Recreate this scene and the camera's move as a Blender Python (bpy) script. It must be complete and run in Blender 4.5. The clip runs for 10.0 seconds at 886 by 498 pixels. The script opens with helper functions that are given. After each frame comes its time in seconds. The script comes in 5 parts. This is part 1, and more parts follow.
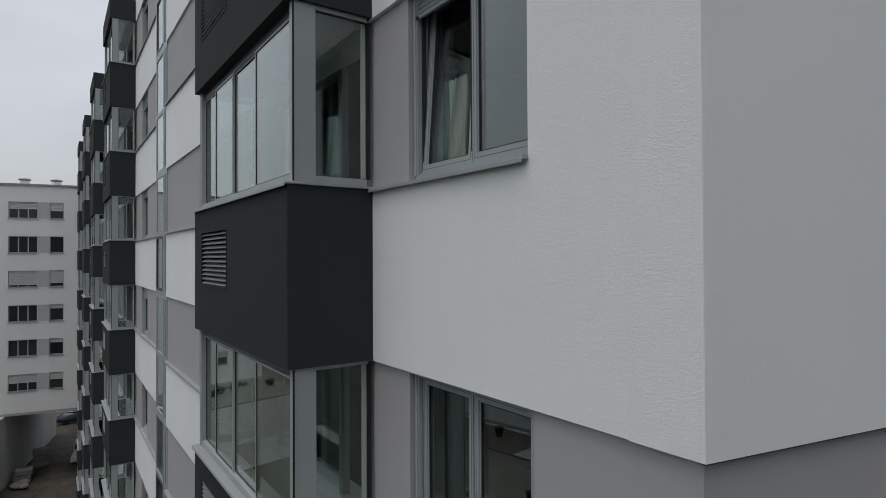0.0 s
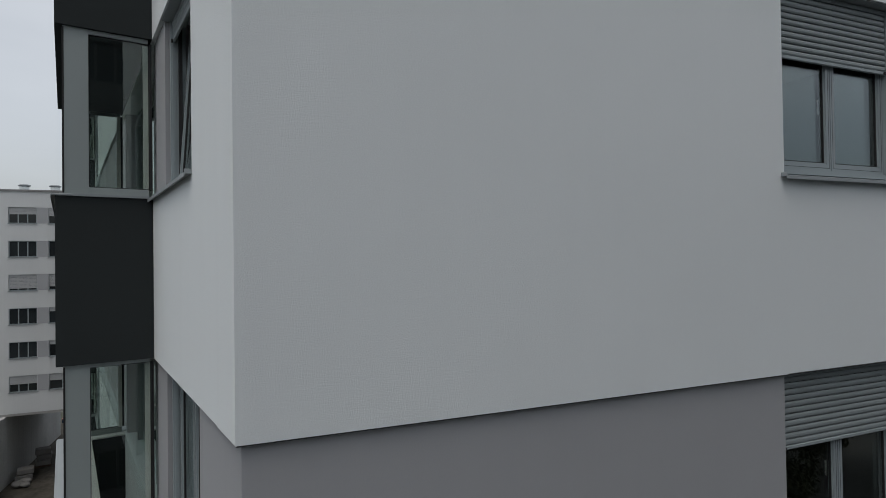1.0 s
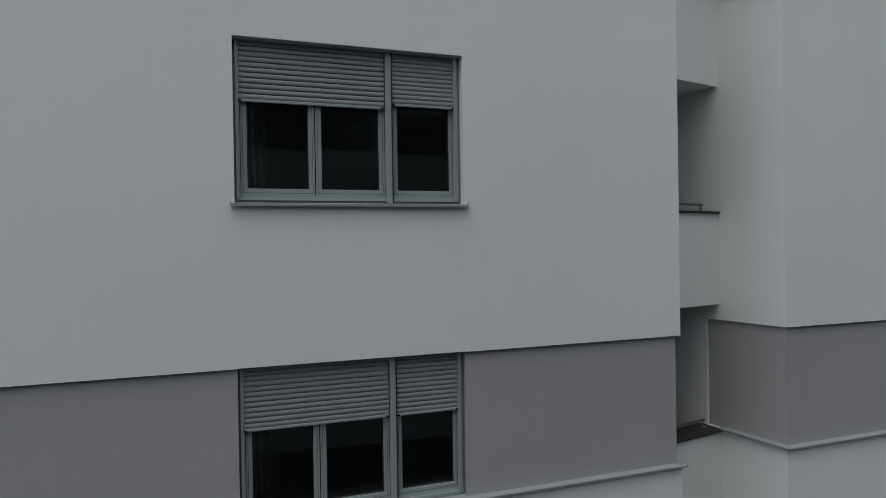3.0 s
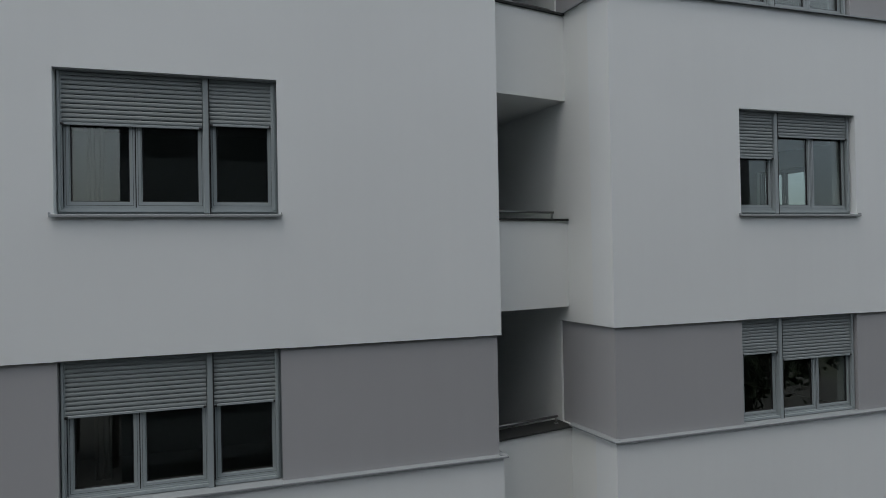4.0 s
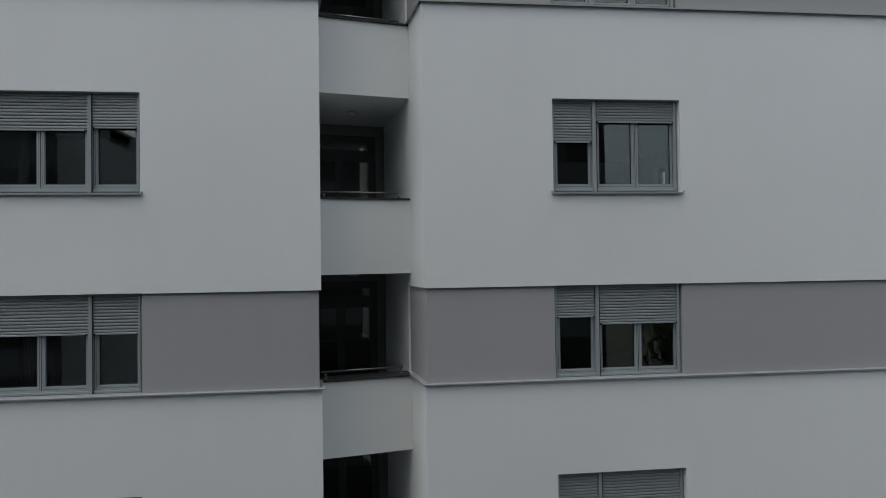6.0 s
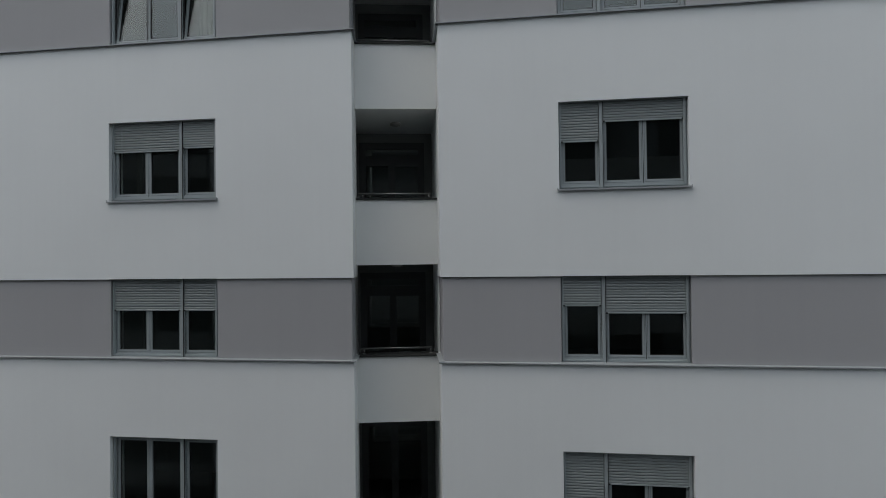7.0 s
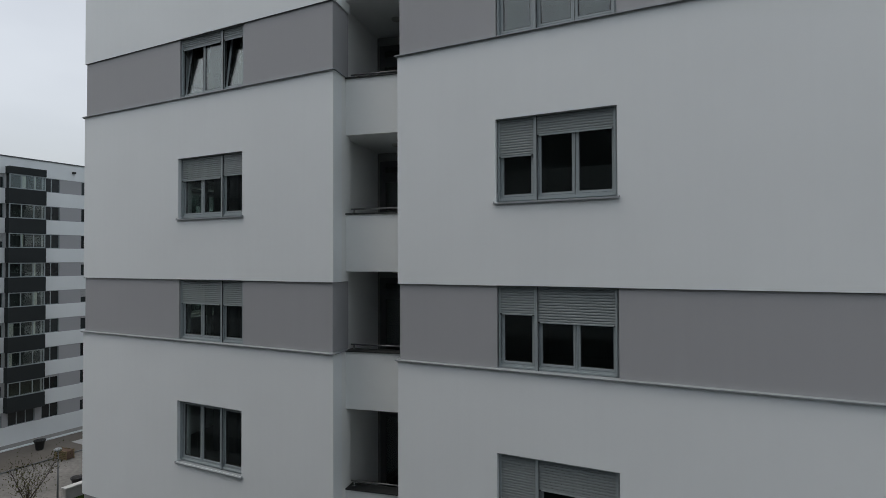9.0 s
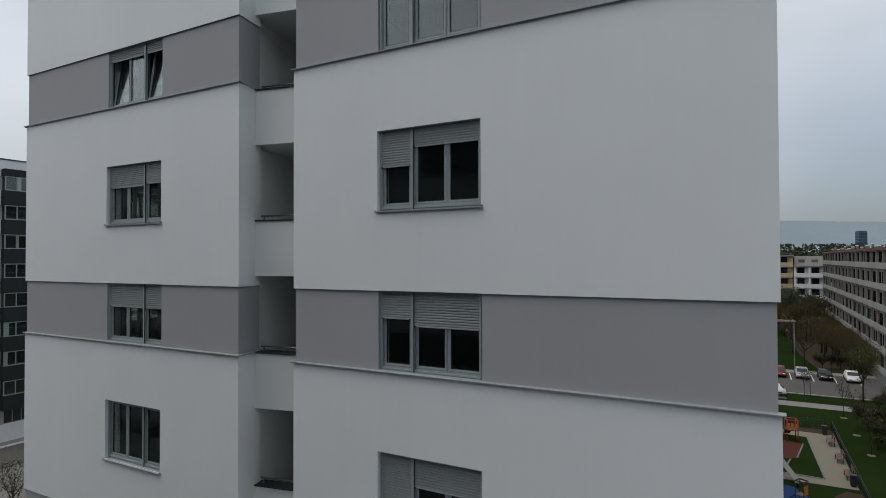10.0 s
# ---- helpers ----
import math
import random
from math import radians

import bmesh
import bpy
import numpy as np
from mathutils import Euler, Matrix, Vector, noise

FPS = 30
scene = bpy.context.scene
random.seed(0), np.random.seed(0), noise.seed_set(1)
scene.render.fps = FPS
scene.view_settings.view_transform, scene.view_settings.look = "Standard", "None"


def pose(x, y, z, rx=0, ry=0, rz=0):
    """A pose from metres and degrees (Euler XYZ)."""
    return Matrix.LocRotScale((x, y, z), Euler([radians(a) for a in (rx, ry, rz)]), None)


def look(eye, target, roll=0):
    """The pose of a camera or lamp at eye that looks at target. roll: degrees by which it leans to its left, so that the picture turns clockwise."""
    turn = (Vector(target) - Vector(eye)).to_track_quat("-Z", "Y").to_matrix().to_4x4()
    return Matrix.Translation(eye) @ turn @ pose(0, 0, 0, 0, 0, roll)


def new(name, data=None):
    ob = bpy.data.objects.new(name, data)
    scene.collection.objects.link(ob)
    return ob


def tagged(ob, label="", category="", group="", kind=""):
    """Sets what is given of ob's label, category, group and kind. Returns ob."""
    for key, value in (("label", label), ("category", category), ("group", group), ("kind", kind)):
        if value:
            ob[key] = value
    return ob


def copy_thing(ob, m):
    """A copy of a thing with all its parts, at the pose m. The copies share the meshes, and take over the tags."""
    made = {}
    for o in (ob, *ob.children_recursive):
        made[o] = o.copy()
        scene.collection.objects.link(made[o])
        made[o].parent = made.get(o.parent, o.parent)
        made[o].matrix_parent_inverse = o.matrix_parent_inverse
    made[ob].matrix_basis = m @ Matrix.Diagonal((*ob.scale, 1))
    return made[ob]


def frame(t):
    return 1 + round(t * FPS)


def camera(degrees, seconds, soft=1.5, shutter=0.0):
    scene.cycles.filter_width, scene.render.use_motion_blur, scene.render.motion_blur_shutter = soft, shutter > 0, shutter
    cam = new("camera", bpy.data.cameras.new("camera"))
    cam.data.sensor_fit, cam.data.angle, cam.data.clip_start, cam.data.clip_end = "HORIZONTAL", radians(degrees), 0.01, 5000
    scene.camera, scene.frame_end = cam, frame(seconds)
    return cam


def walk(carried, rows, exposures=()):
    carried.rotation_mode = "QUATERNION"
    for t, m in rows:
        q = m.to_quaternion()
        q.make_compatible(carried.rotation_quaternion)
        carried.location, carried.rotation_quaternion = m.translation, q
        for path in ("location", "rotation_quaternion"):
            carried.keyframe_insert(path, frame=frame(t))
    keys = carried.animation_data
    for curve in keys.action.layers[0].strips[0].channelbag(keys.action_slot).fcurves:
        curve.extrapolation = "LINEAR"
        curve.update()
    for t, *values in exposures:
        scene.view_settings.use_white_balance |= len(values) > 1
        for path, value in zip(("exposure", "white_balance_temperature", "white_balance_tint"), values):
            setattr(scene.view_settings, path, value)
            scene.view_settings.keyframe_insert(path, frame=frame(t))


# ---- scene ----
cam = camera(75.6, 10.0, soft=0.8)
PATH = [
    (0, (-1.975, -1.765, 18.881), (-1.171, 0.066, 18.907), -0.3),
    (0.5, (-1.078, -2.33, 18.904), (-0.297, -0.489, 18.929), -0.5),
    (1, (-0.107, -2.906, 18.89), (0.65, -1.055, 18.917), -0.8),
    (1.5, (0.866, -3.512, 18.872), (1.578, -1.643, 18.893), -1.0),
    (2, (1.946, -4.173, 18.912), (2.594, -2.281, 18.917), -1.1),
    (2.5, (2.897, -4.663, 18.978), (3.54, -2.769, 18.969), -0.9),
    (3, (3.986, -5.277, 19.046), (4.596, -3.372, 19.035), -0.9),
    (3.2, (4.401, -5.522, 19.063), (4.994, -3.612, 19.055), -1.0),
    (4.3, (6.501, -6.723, 18.933), (7.025, -4.793, 18.955), -1.1),
    (4.5, (6.895, -6.917, 18.882), (7.401, -4.983, 18.907), -1.1),
    (5, (7.846, -7.452, 18.731), (8.266, -5.497, 18.76), -1.0),
    (5.5, (8.632, -8.003, 18.581), (8.968, -6.032, 18.611), -1.0),
    (5.7, (8.911, -8.233, 18.531), (9.207, -6.255, 18.561), -0.9),
    (6.8, (10.961, -9.509, 18.362), (10.787, -7.517, 18.389), -0.7),
    (7, (11.355, -9.662, 18.354), (11.084, -7.681, 18.38), -0.7),
    (7.5, (12.441, -9.814, 18.371), (11.915, -7.885, 18.4), -0.5),
    (8, (13.583, -9.782, 18.408), (12.823, -7.932, 18.44), -0.3),
    (8.5, (14.636, -9.564, 18.445), (13.761, -7.766, 18.48), -0.2),
    (9, (15.762, -9.267, 18.468), (14.842, -7.491, 18.503), -0.2),
    (9.5, (16.823, -8.931, 18.501), (15.883, -7.167, 18.537), -0.2),
    (10, (17.987, -8.559, 18.579), (17.036, -6.8, 18.613), -0.2),
]
EXPOSURES = [
    (0, -0.20, 6640, 12.0),
    (0.5, -0.22, 6630, 12.0),
    (1.0, -0.24, 6540, 10.3),
    (2.5, -0.31, 6520, 10.0),
    (3.2, -0.18, 6530, 10.0),
    (4.3, -0.10, 6540, 10.2),
    (5.5, -0.08, 6540, 10.2),
    (10, -0.12, 6560, 10.4),
]
walk(cam, [(t, look(eye, target, roll)) for t, eye, target, roll in PATH], EXPOSURES)

# ---- world and sun: an overcast day ----
TURN = radians(11.3)                      # the long side leans by this from square
U = Vector((-math.sin(TURN), math.cos(TURN), 0))     # along the long side
N = Vector((-math.cos(TURN), -math.sin(TURN), 0))    # out of the long side
BEND = 14.4                               # beyond this the long side turns very slightly
U2 = Vector((-math.sin(TURN - radians(0.75)), math.cos(TURN - radians(0.75)), 0))
N2 = Vector((-math.cos(TURN - radians(0.75)), -math.sin(TURN - radians(0.75)), 0))
SET_BACK = 0.14                           # beyond the bend the wall stands back by this
ST = 2.9                                  # storey height
world = bpy.data.worlds.new("overcast_sky")
scene.world = world
world.use_nodes = True
wn, wl = world.node_tree.nodes, world.node_tree.links
wn.clear()
w_out = wn.new("ShaderNodeOutputWorld")
w_sky = wn.new("ShaderNodeTexSky")
w_sky.sky_type = 'NISHITA'
w_sky.sun_disc = False
w_sky.sun_elevation = radians(60)
w_sky.sun_rotation = radians(226)
w_sky.air_density, w_sky.dust_density, w_sky.ozone_density = 1.0, 3.0, 0.7
w_bg1 = wn.new("ShaderNodeBackground")
w_bg1.inputs["Strength"].default_value = 0.05
wl.new(w_sky.outputs[0], w_bg1.inputs["Color"])
# cloud deck: two scales of noise between pale and blue-grey
w_tc = wn.new("ShaderNodeTexCoord")
w_map = wn.new("ShaderNodeMapping")
w_map.inputs["Scale"].default_value = (1.2, 1.2, 3.2)
w_n1 = wn.new("ShaderNodeTexNoise")
w_n1.inputs["Scale"].default_value = 1.7
w_n1.inputs["Detail"].default_value = 3.5
w_n1.inputs["Roughness"].default_value = 0.55
wl.new(w_tc.outputs["Generated"], w_map.inputs["Vector"])
wl.new(w_map.outputs[0], w_n1.inputs["Vector"])
w_r = wn.new("ShaderNodeValToRGB")
w_r.color_ramp.elements[0].position, w_r.color_ramp.elements[0].color = 0.34, (0.598, 0.618, 0.630, 1)
w_r.color_ramp.elements[1].position, w_r.color_ramp.elements[1].color = 0.66, (0.712, 0.733, 0.744, 1)
wl.new(w_n1.outputs["Fac"], w_r.inputs["Fac"])
# an overcast sky is dimmer towards the horizon
w_sep = wn.new("ShaderNodeSeparateXYZ")
wl.new(w_tc.outputs["Generated"], w_sep.inputs[0])
w_g = wn.new("ShaderNodeValToRGB")
w_g.color_ramp.interpolation = 'B_SPLINE'
for k, (pos, v) in enumerate(((0.0, 0.56), (0.1, 0.66), (0.27, 0.90), (0.5, 1.06), (1.0, 1.2))):
    el = w_g.color_ramp.elements[k] if k < 2 else w_g.color_ramp.elements.new(pos)
    el.position, el.color = pos, (v, v, v * 1.0, 1)
wl.new(w_sep.outputs["Z"], w_g.inputs["Fac"])
w_mul = wn.new("ShaderNodeMix")
w_mul.data_type, w_mul.blend_type = 'RGBA', 'MULTIPLY'
w_mul.inputs["Factor"].default_value = 1.0
# a darker bank of cloud lies low over the north-east


def ramp(source, a, b):
    k = wn.new("ShaderNodeMapRange")
    k.interpolation_type = 'SMOOTHSTEP'
    k.inputs["From Min"].default_value, k.inputs["From Max"].default_value = a, b
    wl.new(source, k.inputs["Value"])
    return k.outputs["Result"]


w_bank = wn.new("ShaderNodeMath")
w_bank.operation = 'MULTIPLY'
wl.new(ramp(w_sep.outputs["X"], -0.2, 0.16), w_bank.inputs[0])
wl.new(ramp(w_sep.outputs["Z"], 0.42, 0.06), w_bank.inputs[1])
w_dim = wn.new("ShaderNodeMix")
w_dim.data_type = 'RGBA'
w_dim.inputs["B"].default_value = (0.55, 0.61, 0.685, 1)
w_dim.inputs["A"].default_value = (1, 1, 1, 1)
wl.new(w_bank.outputs[0], w_dim.inputs["Factor"])
w_tint = wn.new("ShaderNodeMix")
w_tint.data_type, w_tint.blend_type = 'RGBA', 'MULTIPLY'
w_tint.inputs["Factor"].default_value = 1.0
wl.new(w_r.outputs["Color"], w_tint.inputs["A"])
wl.new(w_dim.outputs["Result"], w_tint.inputs["B"])
wl.new(w_tint.outputs["Result"], w_mul.inputs["A"])
wl.new(w_g.outputs["Color"], w_mul.inputs["B"])
w_bg2 = wn.new("ShaderNodeBackground")
w_bg2.inputs["Strength"].default_value = 1.0
wl.new(w_mul.outputs["Result"], w_bg2.inputs["Color"])
w_add = wn.new("ShaderNodeAddShader")
wl.new(w_bg1.outputs[0], w_add.inputs[0])
wl.new(w_bg2.outputs[0], w_add.inputs[1])
wl.new(w_add.outputs[0], w_out.inputs["Surface"])

sun_data = bpy.data.lights.new("sun", 'SUN')
sun_data.energy = 1.1
sun_data.angle = radians(30)
sun_data.color = (1.0, 0.97, 0.93)
sun = new("sun", sun_data)
sun.matrix_world = look((-24, -16, 92), (0, 0, 0))


# ---- materials ----
def material(name, colour, rough=0.6, metal=0.0, var=0.06, big=0.4, fine=60.0, bump=0.0, bump_scale=200.0, streak=0.0, spec=0.5, rnd=0.0):
    """Base colour varied at two scales, with optional fine relief, rain streaks and change from piece to piece."""
    m = bpy.data.materials.new(name)
    m.use_nodes = True
    nt = m.node_tree
    b = nt.nodes["Principled BSDF"]
    b.inputs["Roughness"].default_value = rough
    b.inputs["Metallic"].default_value = metal
    b.inputs["Specular IOR Level"].default_value = spec
    tc = nt.nodes.new("ShaderNodeTexCoord")
    def noise_node(scale, detail, vec=None):
        k = nt.nodes.new("ShaderNodeTexNoise")
        k.inputs["Scale"].default_value = scale
        k.inputs["Detail"].default_value = detail
        nt.links.new(vec or tc.outputs["Object"], k.inputs["Vector"])
        return k.outputs["Fac"]
    def math_node(op, a, c):
        k = nt.nodes.new("ShaderNodeMath")
        k.operation = op
        for i, v in enumerate((a, c)):
            if isinstance(v, (int, float)):
                k.inputs[i].default_value = v
            else:
                nt.links.new(v, k.inputs[i])
        return k.outputs[0]
    total = math_node('ADD', math_node('MULTIPLY', math_node('SUBTRACT', noise_node(big, 4.0), 0.5), 2 * var),
                      math_node('MULTIPLY', math_node('SUBTRACT', noise_node(fine, 3.0), 0.5), 1.6 * var))
    if streak:
        mp = nt.nodes.new("ShaderNodeMapping")
        mp.inputs["Scale"].default_value = (7.0, 7.0, 0.25)
        nt.links.new(tc.outputs["Object"], mp.inputs["Vector"])
        total = math_node('ADD', total, math_node('MULTIPLY', math_node('SUBTRACT', noise_node(1.0, 3.0, mp.outputs[0]), 0.5), 2 * streak))
    if rnd:
        oi = nt.nodes.new("ShaderNodeObjectInfo")
        total = math_node('ADD', total, math_node('MULTIPLY', math_node('SUBTRACT', oi.outputs["Random"], 0.5), 2 * rnd))
    hsv = nt.nodes.new("ShaderNodeHueSaturation")
    hsv.inputs["Color"].default_value = (*colour, 1)
    nt.links.new(math_node('ADD', total, 1.0), hsv.inputs["Value"])
    nt.links.new(hsv.outputs[0], b.inputs["Base Color"])
    if bump:
        bp = nt.nodes.new("ShaderNodeBump")
        bp.inputs["Strength"].default_value = bump
        bp.inputs["Distance"].default_value = 0.006
        turn = nt.nodes.new("ShaderNodeMapping")
        turn.inputs["Rotation"].default_value = (0.55, 0.75, 0.35)
        nt.links.new(tc.outputs["Object"], turn.inputs["Vector"])
        hn = noise_node(bump_scale, 8.0, turn.outputs[0])
        hn.node.inputs["Roughness"].default_value = 0.78
        hn.node.inputs["Distortion"].default_value = 0.4
        # coarser grains, worked in more in some patches than in others
        patch = math_node('MINIMUM', math_node('MAXIMUM', math_node('MULTIPLY', math_node('SUBTRACT', noise_node(0.9, 3.0, turn.outputs[0]), 0.40), 5.0), 0.2), 1.0)
        grain = math_node('MULTIPLY', noise_node(bump_scale * 0.8, 3.0, turn.outputs[0]), math_node('MULTIPLY', patch, 0.4))
        nt.links.new(math_node('ADD', hn, grain), bp.inputs["Height"])
        nt.links.new(bp.outputs[0], b.inputs["Normal"])
    return m


def glass_material(name, tint=(0.86, 0.9, 0.88), rough=0.0):
    m = bpy.data.materials.new(name)
    m.use_nodes = True
    nt = m.node_tree
    nt.nodes.clear()
    out = nt.nodes.new("ShaderNodeOutputMaterial")
    tr = nt.nodes.new("ShaderNodeBsdfTransparent")
    tr.inputs["Color"].default_value = (*tint, 1)
    gl = nt.nodes.new("ShaderNodeBsdfGlossy")
    gl.inputs["Roughness"].default_value = rough
    gl.inputs["Color"].default_value = (0.94, 1.0, 0.99, 1)
    fr = nt.nodes.new("ShaderNodeLayerWeight")
    fr.inputs["Blend"].default_value = 0.5
    pw = nt.nodes.new("ShaderNodeMath")
    pw.operation = 'POWER'
    pw.inputs[1].default_value = 3.0
    nt.links.new(fr.outputs["Facing"], pw.inputs[0])
    mx = nt.nodes.new("ShaderNodeMixShader")
    ad = nt.nodes.new("ShaderNodeMath")
    ad.operation = 'MULTIPLY_ADD'
    ad.use_clamp = True
    ad.inputs[1].default_value = 0.84
    ad.inputs[2].default_value = 0.075
    nt.links.new(pw.outputs[0], ad.inputs[0])
    nt.links.new(ad.outputs[0], mx.inputs["Fac"])
    nt.links.new(tr.outputs[0], mx.inputs[1])
    nt.links.new(gl.outputs[0], mx.inputs[2])
    nt.links.new(mx.outputs[0], out.inputs["Surface"])
    return m


PLASTER = material("white_plaster", (0.748, 0.79, 0.80), 0.9, var=0.045, big=0.5, fine=150, bump=0.54, bump_scale=120, streak=0.014, spec=0.2)
GREY = material("grey_plaster", (0.366, 0.375, 0.387), 0.9, var=0.04, big=0.5, fine=180, bump=0.5, bump_scale=260, streak=0.02, spec=0.2)
# white plaster again, less blue, to offset the blue skylight in the recess
LOGGIA = material("white_plaster_less_blue", (0.752, 0.780, 0.770), 0.9, var=0.03, big=0.8, fine=150, bump=0.4, bump_scale=260, spec=0.2)
# the shade deep in the loggia is put into this grey
LOGGIA_BACK = material("dimmed_loggia_back_plaster", (0.22, 0.232, 0.224), 0.9, var=0.04, big=0.8, fine=150, bump=0.3, bump_scale=260, spec=0.2)
# unseen floor, added dark to cut the light bouncing up inside the loggia
FLOOR_TILE = material("added_dark_floor_tile", (0.06, 0.063, 0.06), 0.55, var=0.12, big=1.5, fine=40, rnd=0.05)
DOOR_GREY = material("anthracite_door_frame", (0.075, 0.082, 0.085), 0.5, var=0.05)
DARK = material("anthracite_render", (0.032, 0.037, 0.038), 0.85, var=0.08, big=0.7, fine=200, bump=0.3, bump_scale=300, spec=0.12)
ALU = material("grey_aluminium", (0.285, 0.328, 0.342), 0.42, var=0.03, big=2, fine=90, spec=0.5)
ALU_DARK = material("dark_grey_aluminium", (0.055, 0.06, 0.065), 0.4, var=0.05, big=2, fine=90)
BAY_ALU = material("green_grey_bay_aluminium", (0.30, 0.34, 0.338), 0.4, var=0.03, big=2, fine=90, spec=0.5)
# white door frames, their colour lowered for the dimness inside the bays
DIM_WHITE = material("dimmed_white_door_frame", (0.22, 0.235, 0.23), 0.5, var=0.04)
SLAT = material("shutter_slat_aluminium", (0.226, 0.258, 0.264), 0.5, var=0.03, big=3, fine=60, rnd=0.03)
SILL = material("grey_sheet_metal", (0.275, 0.302, 0.315), 0.45, var=0.06, big=1.5, fine=40, streak=0.03)
LINTEL = material("dark_grey_lintel_profile", (0.15, 0.16, 0.165), 0.5, var=0.05)
RUBBER = material("black_gasket", (0.012, 0.012, 0.013), 0.7)
STONE = material("dark_coping_stone", (0.034, 0.037, 0.036), 0.7, var=0.15, big=3, fine=90, spec=0.25)
LAMP_DULL = material("dull_opal_lamp_glass", (0.42, 0.42, 0.40), 0.5)
STEEL = material("brushed_steel", (0.27, 0.275, 0.275), 0.35, metal=0.9, var=0.04)
# room colours are set dark to stand for the dimness behind the windows
ROOM = material("dimmed_room_plaster", (0.13, 0.14, 0.145), 0.9, var=0.05)
ROOM_FLOOR = material("dimmed_room_floor", (0.05, 0.046, 0.042), 0.6, var=0.12, big=2, fine=20)
# curtain colour lowered to stand for the shade inside the rooms
CURTAIN_DIM = material("dimmed_net_curtain", (0.16, 0.165, 0.16), 0.9, var=0.08, big=5, fine=60)
CURTAIN = material("pale_curtain", (0.62, 0.61, 0.56), 0.9, var=0.05, big=5, fine=60)
GLASS = glass_material("window_glass")
BAY_GLASS = glass_material("green_tinted_bay_glass", (0.66, 0.72, 0.69))
BAY_SIDE_GLASS = glass_material("pale_green_bay_glass", (0.82, 0.86, 0.84))
LAMP_WHITE = material("white_lamp_glass", (0.75, 0.75, 0.72), 0.35)
ROOFING = material("roof_membrane", (0.23, 0.23, 0.23), 0.9, var=0.1)


# ---- mesh helpers ----
def box(bm, x0, x1, y0, y1, z0, z1):
    v = [bm.verts.new(p) for p in ((x0, y0, z0), (x1, y0, z0), (x1, y1, z0), (x0, y1, z0), (x0, y0, z1), (x1, y0, z1), (x1, y1, z1), (x0, y1, z1))]
    for q in ((3, 2, 1, 0), (4, 5, 6, 7), (0, 1, 5, 4), (1, 2, 6, 5), (2, 3, 7, 6), (3, 0, 4, 7)):
        bm.faces.new([v[i] for i in q])
    return v


def soft_box(bm, x0, x1, y0, y1, z0, z1, r=0.006):
    """A box with small bevelled edges."""
    t = bmesh.new()
    box(t, x0, x1, y0, y1, z0, z1)
    bmesh.ops.bevel(t, geom=t.edges[:], offset=r, segments=1, affect='EDGES')
    add_mesh(bm, t)


def add_mesh(bm, t, m=None):
    """Adds the mesh t to bm, moved by m, and frees t."""
    got = {}
    for v in t.verts:
        got[v] = bm.verts.new(m @ v.co if m else v.co)
    for f in t.faces:
        nf = bm.faces.new([got[v] for v in f.verts])
        nf.smooth = f.smooth
    t.free()


def ring(bm, x0, x1, z0, z1, w, y0, y1, wb=None):
    """A mitred frame in the xz plane with bars w wide (wb at the bottom)."""
    wb = w if wb is None else wb
    o = [(x0, z0), (x1, z0), (x1, z1), (x0, z1)]
    i = [(x0 + w, z0 + wb), (x1 - w, z0 + wb), (x1 - w, z1 - w), (x0 + w, z1 - w)]
    vs = {}
    for key, pts in (("o", o), ("i", i)):
        for k, (x, z) in enumerate(pts):
            for d, y in enumerate((y0, y1)):
                vs[key, k, d] = bm.verts.new((x, y, z))
    for k in range(4):
        n = (k + 1) % 4
        bm.faces.new([vs["o", k, 0], vs["o", n, 0], vs["i", n, 0], vs["i", k, 0]])
        bm.faces.new([vs["o", n, 1], vs["o", k, 1], vs["i", k, 1], vs["i", n, 1]])
        bm.faces.new([vs["o", k, 0], vs["o", k, 1], vs["o", n, 1], vs["o", n, 0]])
        bm.faces.new([vs["i", n, 0], vs["i", n, 1], vs["i", k, 1], vs["i", k, 0]])


def tube(bm, a, b, r0, r1=None, seg=10):
    """A tapered round bar from a to b."""
    a, b = Vector(a), Vector(b)
    r1 = r0 if r1 is None else r1
    d = (b - a).normalized()
    e = d.orthogonal().normalized()
    f = d.cross(e)
    lo, hi = [], []
    for k in range(seg):
        c = math.cos(2 * math.pi * k / seg) * e + math.sin(2 * math.pi * k / seg) * f
        lo.append(bm.verts.new(a + c * r0))
        hi.append(bm.verts.new(b + c * r1))
    for k in range(seg):
        q = bm.faces.new([lo[k], lo[(k + 1) % seg], hi[(k + 1) % seg], hi[k]])
        q.smooth = True
    bm.faces.new(lo[::-1])
    bm.faces.new(hi)


def lathe(bm, prof, seg=20, at=(0, 0, 0)):
    """A turned body from a profile of (radius, height)."""
    rings = []
    for r, z in prof:
        rings.append([bm.verts.new((at[0] + r * math.cos(2 * math.pi * k / seg), at[1] + r * math.sin(2 * math.pi * k / seg), at[2] + z)) for k in range(seg)])
    for lo, hi in zip(rings, rings[1:]):
        for k in range(seg):
            bm.faces.new([lo[k], lo[(k + 1) % seg], hi[(k + 1) % seg], hi[k]]).smooth = True
    bm.faces.new(rings[0][::-1])
    bm.faces.new(rings[-1])


def mesh_of(name, bm, mat):
    bmesh.ops.recalc_face_normals(bm, faces=bm.faces[:])
    me = bpy.data.meshes.new(name)
    bm.to_mesh(me)
    bm.free()
    for m in (mat if isinstance(mat, (list, tuple)) else [mat]):
        me.materials.append(m)
    return me


def part(name, bm, mat, parent, label=""):
    """Links a bmesh as one mesh object under a thing or a part."""
    ob = new(name, mesh_of(name, bm, mat) if isinstance(bm, bmesh.types.BMesh) else bm)
    ob.parent = parent
    return tagged(ob, label)


